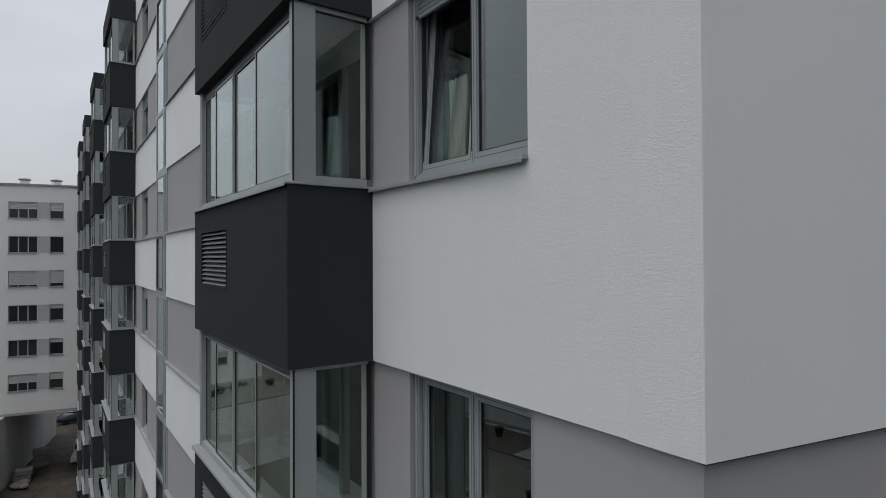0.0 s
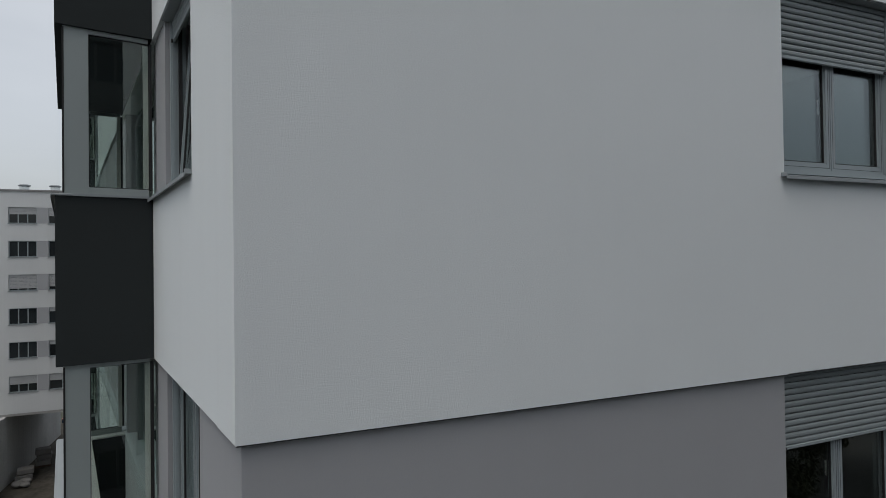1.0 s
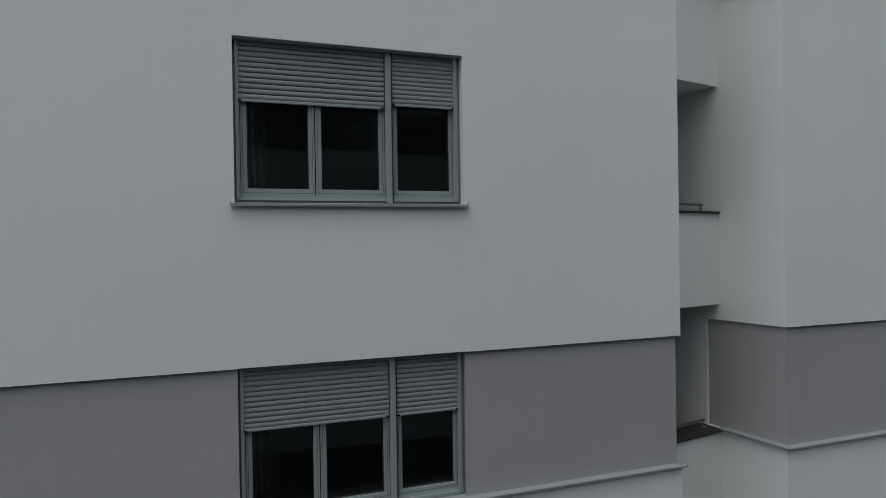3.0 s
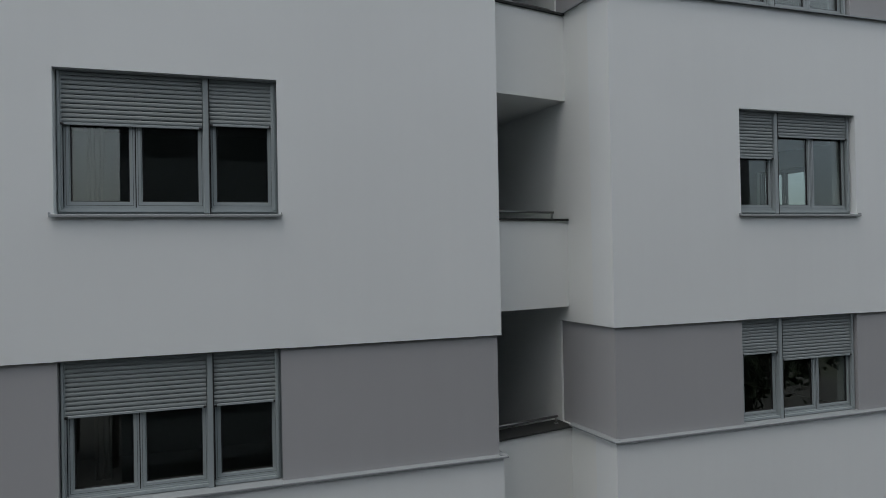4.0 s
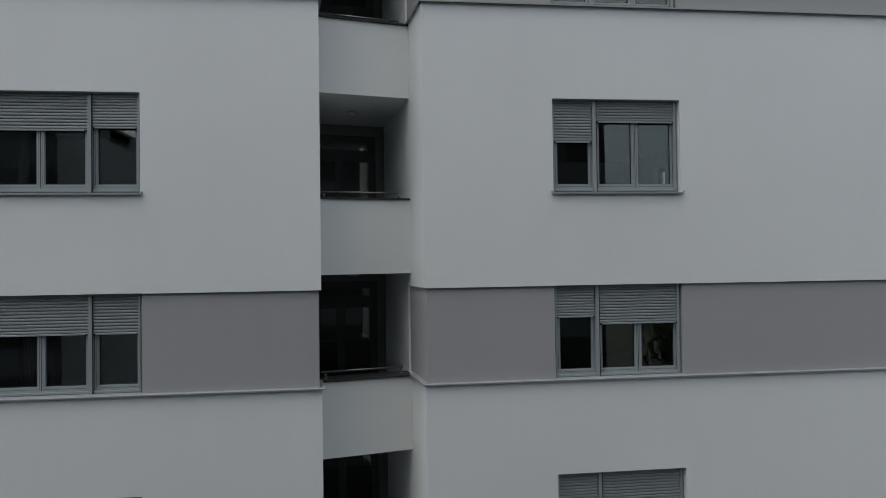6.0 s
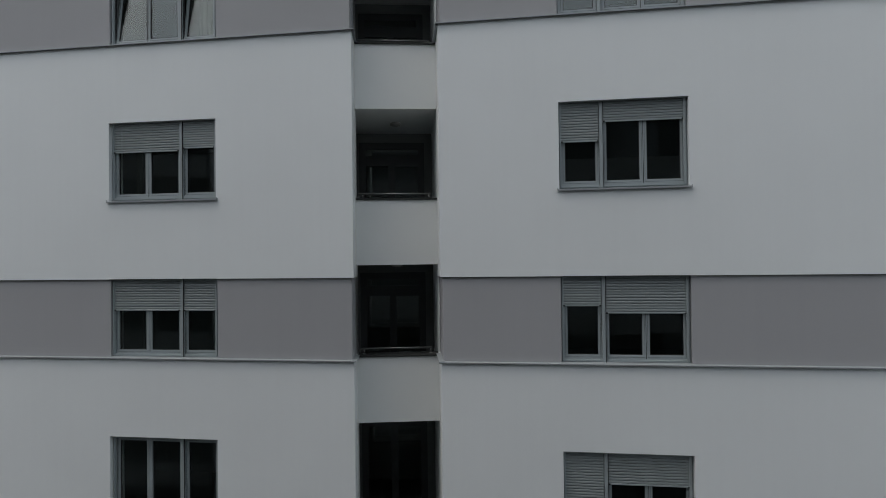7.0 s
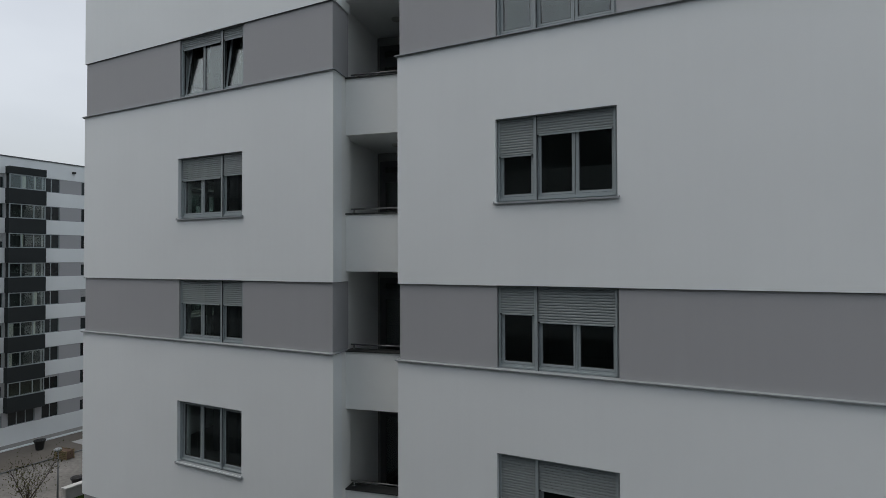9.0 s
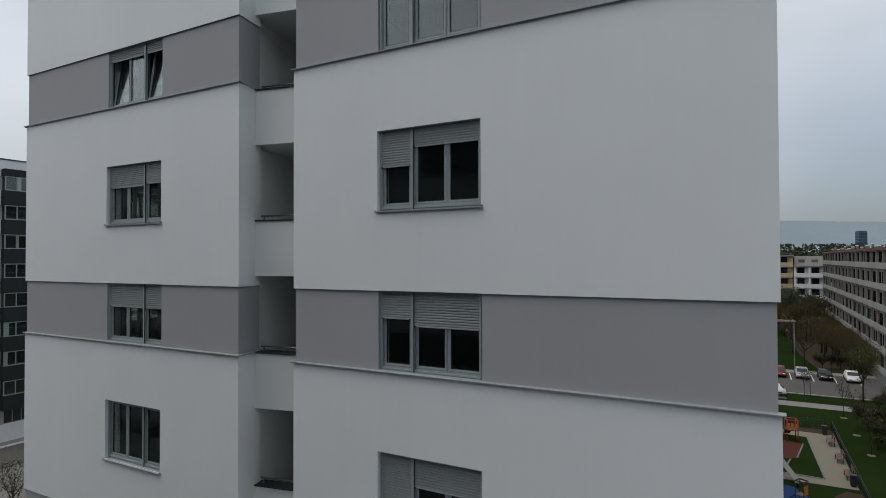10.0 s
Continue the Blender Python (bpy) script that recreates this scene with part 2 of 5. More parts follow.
def thing(name, m, label, category, group="", kind="", bm=None, mat=None):
    ob = new(name, mesh_of(name, bm, mat) if bm else None)
    ob.matrix_world = m
    return tagged(ob, label, category, group, kind)


def wall_mesh(bm, x0, x1, z0, z1, y0, y1, holes=(), k0=0.0, k1=0.0):
    """A wall with rectangular openings (x0, x1, z0, z1) right through it; k0 and k1 slant its two ends with depth."""
    xs = sorted({x0, x1, *[h[i] for h in holes for i in (0, 1) if x0 < h[i] < x1]})
    zs = sorted({z0, z1, *[h[i] for h in holes for i in (2, 3) if z0 < h[i] < z1]})
    def solid(i, j):
        if not (0 <= i < len(xs) - 1 and 0 <= j < len(zs) - 1):
            return False
        cx, cz = (xs[i] + xs[i + 1]) / 2, (zs[j] + zs[j + 1]) / 2
        return not any(h[0] < cx < h[1] and h[2] < cz < h[3] for h in holes)
    made = {}
    def vert(i, j, d):
        if (i, j, d) not in made:
            y = y1 if d else y0
            k = k0 if i == 0 else k1 if i == len(xs) - 1 else 0.0
            made[i, j, d] = bm.verts.new((xs[i] + k * y, y, zs[j]))
        return made[i, j, d]
    for i in range(len(xs) - 1):
        for j in range(len(zs) - 1):
            if not solid(i, j):
                continue
            bm.faces.new([vert(i, j, 0), vert(i + 1, j, 0), vert(i + 1, j + 1, 0), vert(i, j + 1, 0)])
            bm.faces.new([vert(i, j, 1), vert(i, j + 1, 1), vert(i + 1, j + 1, 1), vert(i + 1, j, 1)])
            if not solid(i - 1, j):
                bm.faces.new([vert(i, j, 0), vert(i, j + 1, 0), vert(i, j + 1, 1), vert(i, j, 1)])
            if not solid(i + 1, j):
                bm.faces.new([vert(i + 1, j, 0), vert(i + 1, j, 1), vert(i + 1, j + 1, 1), vert(i + 1, j + 1, 0)])
            if not solid(i, j - 1):
                bm.faces.new([vert(i, j, 0), vert(i, j, 1), vert(i + 1, j, 1), vert(i + 1, j, 0)])
            if not solid(i, j + 1):
                bm.faces.new([vert(i, j + 1, 0), vert(i + 1, j + 1, 0), vert(i + 1, j + 1, 1), vert(i, j + 1, 1)])


def long_pose(s, d=0.0, z=0.0):
    """Pose on the long side: x runs back towards the corner, y into the wall."""
    far = s > BEND
    u, n = (U2, N2) if far else (U, N)
    d -= SET_BACK if far else 0.0
    p = U * min(s, BEND) + U2 * max(0.0, s - BEND) + n * d + Vector((0, 0, z))
    m = Matrix((-u, -n, Vector((0, 0, 1)))).transposed().to_4x4()
    return Matrix.Translation(p) @ m


# ---- windows with roller shutters ----
def slat_mesh(width):
    """One curved shutter slat, 45 mm high."""
    bm = bmesh.new()
    prof = [(0.010, 0.0), (0.004, 0.004), (0.000, 0.014), (0.001, 0.029), (0.005, 0.039), (0.011, 0.0435), (0.021, 0.040), (0.021, 0.004)]
    a = [bm.verts.new((0, y, z)) for y, z in prof]
    b = [bm.verts.new((width, y, z)) for y, z in prof]
    for k in range(len(prof)):
        n = (k + 1) % len(prof)
        bm.faces.new([a[k], a[n], b[n], b[k]])
    bm.faces.new(a[::-1])
    bm.faces.new(b)
    return mesh_of("slat", bm, SLAT)


wob = random.Random(8)                    # sashes hang very slightly out of true


def sash(root, x0, x1, z0, z1, tilt=0.0, handle=False, swing=0.0):
    """An opening casement with its gasket and pane; tilted inwards about its foot by tilt degrees."""
    w, h = x1 - x0, z1 - z0
    bm = bmesh.new()
    ring(bm, 0, w, 0, h, 0.045, 0.0, 0.055, 0.052)
    ring(bm, 0.045, w - 0.045, 0.052, h - 0.045, 0.010, 0.012, 0.05)
    s = part("sash", bm, ALU, root)
    s.matrix_basis = pose(x0, 0.125, z0, -tilt + wob.uniform(-0.12, 0.12), 0, swing + wob.uniform(-0.12, 0.12))
    bm = bmesh.new()
    ring(bm, 0.055, w - 0.055, 0.062, h - 0.055, 0.007, 0.016, 0.046)
    ring(bm, 0.017, w - 0.017, 0.021, h - 0.017, 0.0028, -0.0008, 0.01)
    part("gasket", bm, RUBBER, s)
    bm = bmesh.new()
    box(bm, 0.057, w - 0.057, 0.024, 0.044, 0.064, h - 0.057)
    p = part("pane", bm, GLASS, s)
    p.visible_shadow = False
    if handle:
        bm = bmesh.new()
        soft_box(bm, w - 0.034, w - 0.014, 0.055, 0.068, h * 0.42, h * 0.42 + 0.07, 0.003)
        soft_box(bm, w - 0.032, w - 0.016, 0.066, 0.085, h * 0.42 - 0.09, h * 0.42 + 0.03, 0.004)
        part("handle", bm, LAMP_WHITE, s, "white window handle")
    return s


def window(name, m, w, h, lights, label, drops=(), group="", fine=False, tilts=(), sill=True, proud=0.045, sill_ext=0.03):
    """A recessed aluminium window. lights: groups of sash widths, each group under a shutter of its own
    with a drop from drops; sashes are numbered over all groups in tilts."""
    root = thing(name, m, label, "window", group, "structure")
    total = sum(sum(g) for g in lights)
    k = (w - 0.0) / total
    bm = bmesh.new()
    ring(bm, 0, w, 0.0, h, 0.045, 0.11, 0.19, 0.075)
    ring(bm, 0.02, w - 0.02, 0.03, h - 0.02, 0.03, 0.085, 0.11, 0.03)
    f = part("window_frame", bm, ALU, root)
    x, idx = 0.0, 0
    for gi, g in enumerate(lights):
        gw = sum(g) * k
        x0, x1 = x + (0.046 if gi == 0 else 0.026), x + gw - (0.046 if gi == len(lights) - 1 else 0.034)
        if gi:
            bm = bmesh.new()
            soft_box(bm, x - 0.034, x + 0.024, 0.068, 0.19, 0.01, h - 0.01, 0.006)
            part("mullion", bm, ALU, root)
            bm = bmesh.new()
            box(bm, x + 0.024, x + 0.032, 0.069, 0.085, 0.012, h - 0.012)
            part("mullion_gap", bm, RUBBER, root)
        drop = drops[gi] if gi < len(drops) else 0.0
        sw = (x1 - x0) / len(g)
        for i in range(len(g)):
            tilt = tilts[idx] if idx < len(tilts) else 0.0
            sash(root, x0 + i * sw + (0.008 if i == 0 else 0.005), x0 + (i + 1) * sw - 0.005, 0.077, h - 0.05, tilt, i == 0)
            bm = bmesh.new()
            ring(bm, x0 + i * sw - 0.004, x0 + (i + 1) * sw + 0.004, 0.072, h - 0.045, 0.022, 0.131, 0.16)
            part("seal", bm, RUBBER, root)
            idx += 1
        # shutter guides
        for gx in ([x0 - 0.030] if gi == 0 else []) + ([x1 - 0.022] if gi == len(lights) - 1 else []):
            bm = bmesh.new()
            soft_box(bm, gx, gx + (0.024 if gx < x0 else 0.034), 0.07, 0.112, 0.05, h - 0.002, 0.003)
            part("guide_rail", bm, ALU, root)
        if drop:
            fall = 0.04 * max(1, int(round((drop - 0.02) / 0.04)))
            count = max(1, int(round(fall / 0.0455)))
            step = fall / count
            left = x0 - 0.008 if gi == 0 else x0 + 0.004
            sm = slat_mesh(x1 - 0.01 - left)
            if fine:
                for c in range(count):
                    ob = part("slat", sm, SLAT, root)
                    ob.location = (left, 0.088, h - 0.002 - step * (c + 1))
            else:
                bm = bmesh.new()
                for c in range(count):
                    t = bmesh.new()
                    t.from_mesh(sm)
                    add_mesh(bm, t, Matrix.Translation((left, 0.088, h - 0.002 - step * (c + 1))))
                tagged(part("shutter", bm, SLAT, root), kind="stuff")
            bm = bmesh.new()
            zb = h - 0.002 - fall
            soft_box(bm, left - 0.001, x1 - 0.008, 0.086, 0.108, zb - 0.028, zb - 0.001, 0.004)
            rail = part("bottom_rail", bm, ALU, root)
            bm = bmesh.new()
            for ex in (left + 0.004, x1 - 0.040):
                soft_box(bm, ex, ex + 0.028, 0.074, 0.089, zb - 0.030, zb - 0.006, 0.003)
            part("end_stop", bm, RUBBER, rail)
        x += gw
    bm = bmesh.new()
    box(bm, 0.003, w - 0.003, 0.012, 0.10, h - 0.010, h - 0.0005)
    part("lintel_profile", bm, SILL, root, "grey sheet-metal strip under the window head")
    if sill:
        bm = bmesh.new()
        e = sill_ext
        v = box(bm, -e, w + e, -proud, 0.12, -0.012, 0.0)
        for q in (v[4], v[5]):
            q.co.z -= 0.006
        for q in (v[6], v[7]):
            q.co.z += 0.012
        soft_box(bm, -e, w + e, -proud - 0.004, -proud + 0.004, -0.032, -0.004, 0.002)
        for sx in (-e - 0.004, w + e - 0.004)[1 if e == 0 else 0:]:
            soft_box(bm, sx, sx + 0.008, -proud, 0.02, -0.012, 0.018, 0.002)
        part("window_sill", bm, SILL, root)
    if name == "window_3":
        bm = bmesh.new()
        box(bm, 0.004, w - 0.004, 0.1, 0.112, 0.014, 0.026)
        part("drain_slot", bm, RUBBER, root)
    # drain caps on the lower bar
    for dx in (0.16, w * 0.45, w - 0.16):
        bm = bmesh.new()
        soft_box(bm, dx - 0.014, dx + 0.014, 0.104, 0.111, 0.03, 0.04, 0.002)
        part("drain_cap", bm, RUBBER, root)
    return root


def curtain(m, w, h, label, waves=9, amp=0.025, mat=CURTAIN_DIM):
    """A hanging curtain with soft folds."""
    bm = bmesh.new()
    cols, rows = waves * 8, 10
    grid = []
    for j in range(rows + 1):
        row = []
        for i in range(cols + 1):
            a = i / cols
            y = amp * math.sin(a * waves * 2 * math.pi + 0.6 * math.sin(j * 0.5)) * (0.6 + 0.4 * j / rows)
            row.append(bm.verts.new((a * w + 0.01 * math.sin(j * 0.7 + i), y, h * (1 - j / rows))))
        grid.append(row)
    for j in range(rows):
        for i in range(cols):
            bm.faces.new([grid[j][i], grid[j + 1][i], grid[j + 1][i + 1], grid[j][i + 1]]).smooth = True
    ob = thing("curtain", m, label, "curtain", bm=bm, mat=mat)
    md = ob.modifiers.new("thickness", 'SOLIDIFY')
    md.thickness = 0.003
    return ob


# ---- the block of flats: levels ----
BASE = 18.0                               # underside of a white band on the end wall
ROOF = 27.75
A1, B0, B1 = 8.45, 9.99, 18.31            # end wall: first face to A1, recess, second face B0 to B1
K = -math.tan(TURN)
WIN_A, WIN_B = (3.78, 5.90), (12.0, 14.07)
SILLS = [BASE + 1.45 + ST * j for j in range(-6, 3)]        # window sills, storey by storey
WIN_H = 1.455
REC = 0.035                               # grey bands lie this far behind the white ones


def grey_band(z):
    """Whether the storey with its sill at z carries a grey band on the end wall."""
    return round((z - SILLS[0]) / ST) % 2 == 1


def end_wall(name, x0, x1, win, label):
    root = thing(name, Matrix(), label, "wall", "", "structure")
    greys = [z for z in SILLS if grey_band(z)]
    edges = [0.0] + [e for z in greys for e in (z, z + 1.45)] + [ROOF]
    for i in range(len(edges) - 1):
        z0, z1 = edges[i], edges[i + 1]
        holes = [(win[0], win[1], z, z + WIN_H) for z in SILLS if z < z1 and z + WIN_H > z0]
        bm = bmesh.new()
        if i % 2:
            holes = [(h[0], h[1], z0 - 1, z1 + 1) for h in holes]
            wall_mesh(bm, x0 + REC, x1 - REC, z0, z1, REC, 0.38, holes, K, K)
            part("grey_band", bm, GREY, root, "smooth grey plaster band")
        else:
            wall_mesh(bm, x0, x1, z0, z1, 0.0, 0.38, holes, K, K)
            part("white_band", bm, PLASTER, root, "fine-grained white plaster")
    # dark strip standing for the shadow line under each white band
    for z in greys:
        bm = bmesh.new()
        box(bm, x0 + 0.003, x1 - 0.003, 0.003, REC + 0.01, z + 1.443, z + 1.449)
        part("drip_profile", bm, ALU_DARK, root, "dark strip for the shadow under the white band")
    # sheet-metal ledge along the foot of each grey band
    for z in greys:
        bm = bmesh.new()
        for a, b in ((x0 - 0.045, win[0] - 0.002), (win[1] + 0.002, x1 + 0.045)):
            v = box(bm, a, b, -0.045, 0.08, z + 0.002, z + 0.010)
            for q in (v[6], v[7]):
                q.co.z += 0.008
            soft_box(bm, a, b, -0.049, -0.041, z - 0.012, z + 0.010, 0.002)
        part("ledge", bm, SILL, root, "folded sheet-metal ledge")
    return root


end_wall("wall_front_1", 0.0, A1, WIN_A, "white plastered end wall with grey bands")
end_wall("wall_front_2", B0, B1, WIN_B, "white plastered end wall with grey bands")

# end-wall windows; drops of the roller shutters by storey
LABEL_W = "grey aluminium window with roller shutters in the end wall"
DROPS_A = {1: (0.24, 0.24), 0: (0.53, 0.51), -1: (0.56, 0.56), -2: (0.0, 0.0)}
DROPS_B = {1: (0.0, 0.0), 0: (0.65, 0.34), -1: (0.50, 0.61), -2: (0.98, 0.55)}
for z in SILLS:
    j = round((z - SILLS[6]) / ST)
    near = -2 <= j <= 1
    da, db = DROPS_A.get(j, (0.4, 0.3)), DROPS_B.get(j, (0.3, 0.5))
    lab = LABEL_W if any(da) else "grey aluminium window with its shutters rolled up"
    if j == 1:
        lab = "grey aluminium window with two sashes tilted open"
    window("window_1", pose(WIN_A[0], 0, z), WIN_A[1] - WIN_A[0], WIN_H, ((0.68, 0.72), (0.72,)), lab, da, "windows of the end wall", near,
           (8, 0, 8) if j == 1 else (), sill=not grey_band(z))
    lab = LABEL_W if any(db) else "grey aluminium window with its shutters rolled up"
    window("window_2", pose(WIN_B[0], 0, z), WIN_B[1] - WIN_B[0], WIN_H, ((0.70,), (0.68, 0.69)), lab, db, "windows of the end wall", near, sill=not grey_band(z))
    if grey_band(z):
        for wx in (WIN_A, WIN_B):
            bm = bmesh.new()
            v = box(bm, wx[0], wx[1], -0.045, 0.12, z + 0.002, z + 0.010)
            for q in (v[6], v[7]):
                q.co.z += 0.014
            soft_box(bm, wx[0], wx[1], -0.049, -0.041, z - 0.012, z + 0.010, 0.002)
            thing("window_sill", Matrix(), "folded grey sheet-metal sill", "sill", "", "structure", bm, SILL)


# ---- the recess with its loggias ----
SIDE = Matrix((U, N, Vector((0, 0, 1)))).transposed().to_4x4()          # wall facing right: x along U, y into the wall (N)
SIDE_L = Matrix((-U, -N, Vector((0, 0, 1)))).transposed().to_4x4()      # wall facing left
DEEP = 3.1
WIDER = 0.16                              # the loggia is this much wider than its opening
GAP = (Vector((B0, 0, 0)) - Vector((A1, 0, 0))) @ (-N)                  # clear width across the recess
OFFB = (Vector((B0, 0, 0)) - Vector((A1, 0, 0))) @ U                    # how far the second corner lies along U
PARA = 0.862 / math.cos(TURN)            # parapet front, from the second face's corner
root_1 = thing("wall_recess_1", Matrix.Translation((A1, 0, 0)) @ SIDE, "plastered side wall of the loggia recess", "wall", "", "structure")
root_2 = thing("wall_recess_2", Matrix.Translation(Vector((B0, 0, 0)) + U * DEEP) @ SIDE_L, "plastered side wall of the loggia recess", "wall", "", "structure")
greys = [z for z in SILLS if grey_band(z)]
edges = [0.0] + [e for z in greys for e in (z, z + 1.45)] + [ROOF]
P1 = PARA + OFFB + 0.20
P2 = PARA + 0.20
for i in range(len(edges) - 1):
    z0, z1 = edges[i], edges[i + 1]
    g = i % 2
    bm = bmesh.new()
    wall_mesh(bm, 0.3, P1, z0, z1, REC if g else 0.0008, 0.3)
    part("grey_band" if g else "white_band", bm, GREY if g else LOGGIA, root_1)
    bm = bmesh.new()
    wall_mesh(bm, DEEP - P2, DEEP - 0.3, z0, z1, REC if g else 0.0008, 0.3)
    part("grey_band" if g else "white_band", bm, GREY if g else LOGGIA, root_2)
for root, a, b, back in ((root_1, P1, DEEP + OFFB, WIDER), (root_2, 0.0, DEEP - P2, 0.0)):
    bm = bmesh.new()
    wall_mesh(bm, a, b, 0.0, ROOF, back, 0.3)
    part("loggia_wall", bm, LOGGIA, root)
for z in greys:
    for root, a, b in ((root_1, -0.01, P1 - 0.2), (root_2, DEEP - P2 + 0.2, DEEP + 0.01)):
        bm = bmesh.new()
        v = box(bm, a, b, -0.045, 0.05, z + 0.002, z + 0.010)
        for q in (v[6], v[7]):
            q.co.z += 0.014
        box(bm, a, b, -0.049, -0.041, z - 0.012, z + 0.010)
        part("ledge", bm, SILL, root, "folded sheet-metal ledge")

# one frame for the loggias: x across (to the right), y inwards, origin on the first side wall at the parapet front
LOG = Matrix.Translation(Vector((A1, 0, 0)) + U * (PARA + OFFB)) @ Matrix((-N, U, Vector((0, 0, 1)))).transposed().to_4x4()
LD = 2.15                                  # loggia depth to the back wall
for z in SILLS[1:]:
    top = z - 0.035                       # parapet top
    bot = z - 1.24                         # parapet foot, the ceiling below
    m = LOG @ Matrix.Translation((0, 0, 0))
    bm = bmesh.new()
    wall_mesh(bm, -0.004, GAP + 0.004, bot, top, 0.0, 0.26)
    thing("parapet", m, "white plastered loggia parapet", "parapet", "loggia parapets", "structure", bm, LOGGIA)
    bm = bmesh.new()
    soft_box(bm, 0.004, GAP - 0.004, -0.035, 0.32, top, top + 0.03, 0.004)
    thing("coping", m, "dark stone coping on the loggia parapet", "coping", "loggia copings", "structure", bm, STONE)
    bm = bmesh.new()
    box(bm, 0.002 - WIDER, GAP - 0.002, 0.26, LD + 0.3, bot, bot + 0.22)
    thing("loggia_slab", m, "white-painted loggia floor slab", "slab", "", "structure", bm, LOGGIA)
    bm = bmesh.new()
    for i in range(4):
        for q in range(5):
            x0, y0 = -WIDER + 0.004 + i * (GAP + WIDER) / 4, 0.262 + q * (LD - 0.27) / 5
            box(bm, x0 + 0.004, x0 + (GAP + WIDER) / 4 - 0.004, y0 + 0.004, y0 + (LD - 0.27) / 5 - 0.004, bot + 0.221, bot + 0.238)
    thing("floor_tiles", m, "dark tiles added on the unseen loggia floor", "floor", "", "structure", bm, FLOOR_TILE)
    # hand rail on two brackets
    r = thing("handrail", m, "thin steel handrail above the loggia parapet", "handrail", "loggia handrails")
    bm = bmesh.new()
    tube(bm, (0.05, 0.16, top + 0.13), (GAP - 0.12, 0.16, top + 0.13), 0.017)
    part("rail", bm, STEEL, r)
    for px in (0.12, GAP - 0.15):
        bm = bmesh.new()
        tube(bm, (px, 0.16, top + 0.03), (px, 0.16, top + 0.115), 0.016)
        lathe(bm, [(0.035, 0.0), (0.035, 0.008), (0.015, 0.012)], 12, (px, 0.16, top + 0.03))
        part("bracket", bm, STEEL, r)
    # back wall with a glazed double door and a fanlight
    DX, w = 0.05 - WIDER, GAP - 0.06
    fl = bot + 0.24
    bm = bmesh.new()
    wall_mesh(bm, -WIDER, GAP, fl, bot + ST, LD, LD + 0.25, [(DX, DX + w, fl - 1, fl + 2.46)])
    thing("loggia_back_wall", m, "plastered loggia back wall with depth shade in its colour", "wall", "", "structure", bm, LOGGIA_BACK)
    d = thing("door_1", m @ Matrix.Translation((DX, LD + 0.03, fl)), "dark grey glazed balcony door with a fanlight", "door", "loggia doors", "structure")
    bm = bmesh.new()
    ring(bm, 0, w, 0.0, 2.46, 0.07, 0.0, 0.08, 0.05)
    box(bm, 0.07, w - 0.07, 0.0, 0.08, 2.01, 2.09)
    part("door_frame", bm, DOOR_GREY, d)
    for x0, x1, z0, z1 in ((0.07, w / 2, 0.05, 2.01), (w / 2, w - 0.07, 0.05, 2.01), (0.07, w - 0.07, 2.09, 2.39)):
        bm = bmesh.new()
        ring(bm, x0, x1, z0, z1, 0.075, 0.005, 0.06)
        leaf = part("door_leaf" if z0 < 1 else "fanlight", bm, DOOR_GREY, d)
        bm = bmesh.new()
        box(bm, x0 + 0.075, x1 - 0.075, 0.025, 0.045, z0 + 0.075, z1 - 0.075)
        part("pane", bm, GLASS, leaf).visible_shadow = False
    bm = bmesh.new()
    lathe(bm, [(0.02, 0.0), (0.10, 0.0), (0.115, -0.015), (0.105, -0.045), (0.06, -0.06), (0.0, -0.065)][::-1], 20)
    thing("ceiling_light", m @ Matrix.Translation((GAP * 0.48, 1.15, bot + ST)), "small round white ceiling lamp, unlit", "lamp", "loggia ceiling lamps", bm=bm, mat=LAMP_DULL)


# ---- the long side ----
LONG_END = 54.0
WIN_C = (1.06, 2.42)                      # window beside the corner, along the side
BAYS = [(2.95, 6.22), (19.9, 23.1), (29.2, 32.4), (38.6, 41.8), (47.9, 51.1)]
BAY_D = 0.74
STRIP = (12.85, BEND)
WIN_D = (17.2, 18.5)
side = thing("wall_long_side", long_pose(BEND), "white and grey banded wall of the long side", "wall", "", "structure")
side_far = thing("wall_long_side_far", long_pose(LONG_END), "white and grey banded wall of the long side", "wall", "", "structure")


def sx(s):
    return BEND - s


def fx(s):
    return LONG_END - s


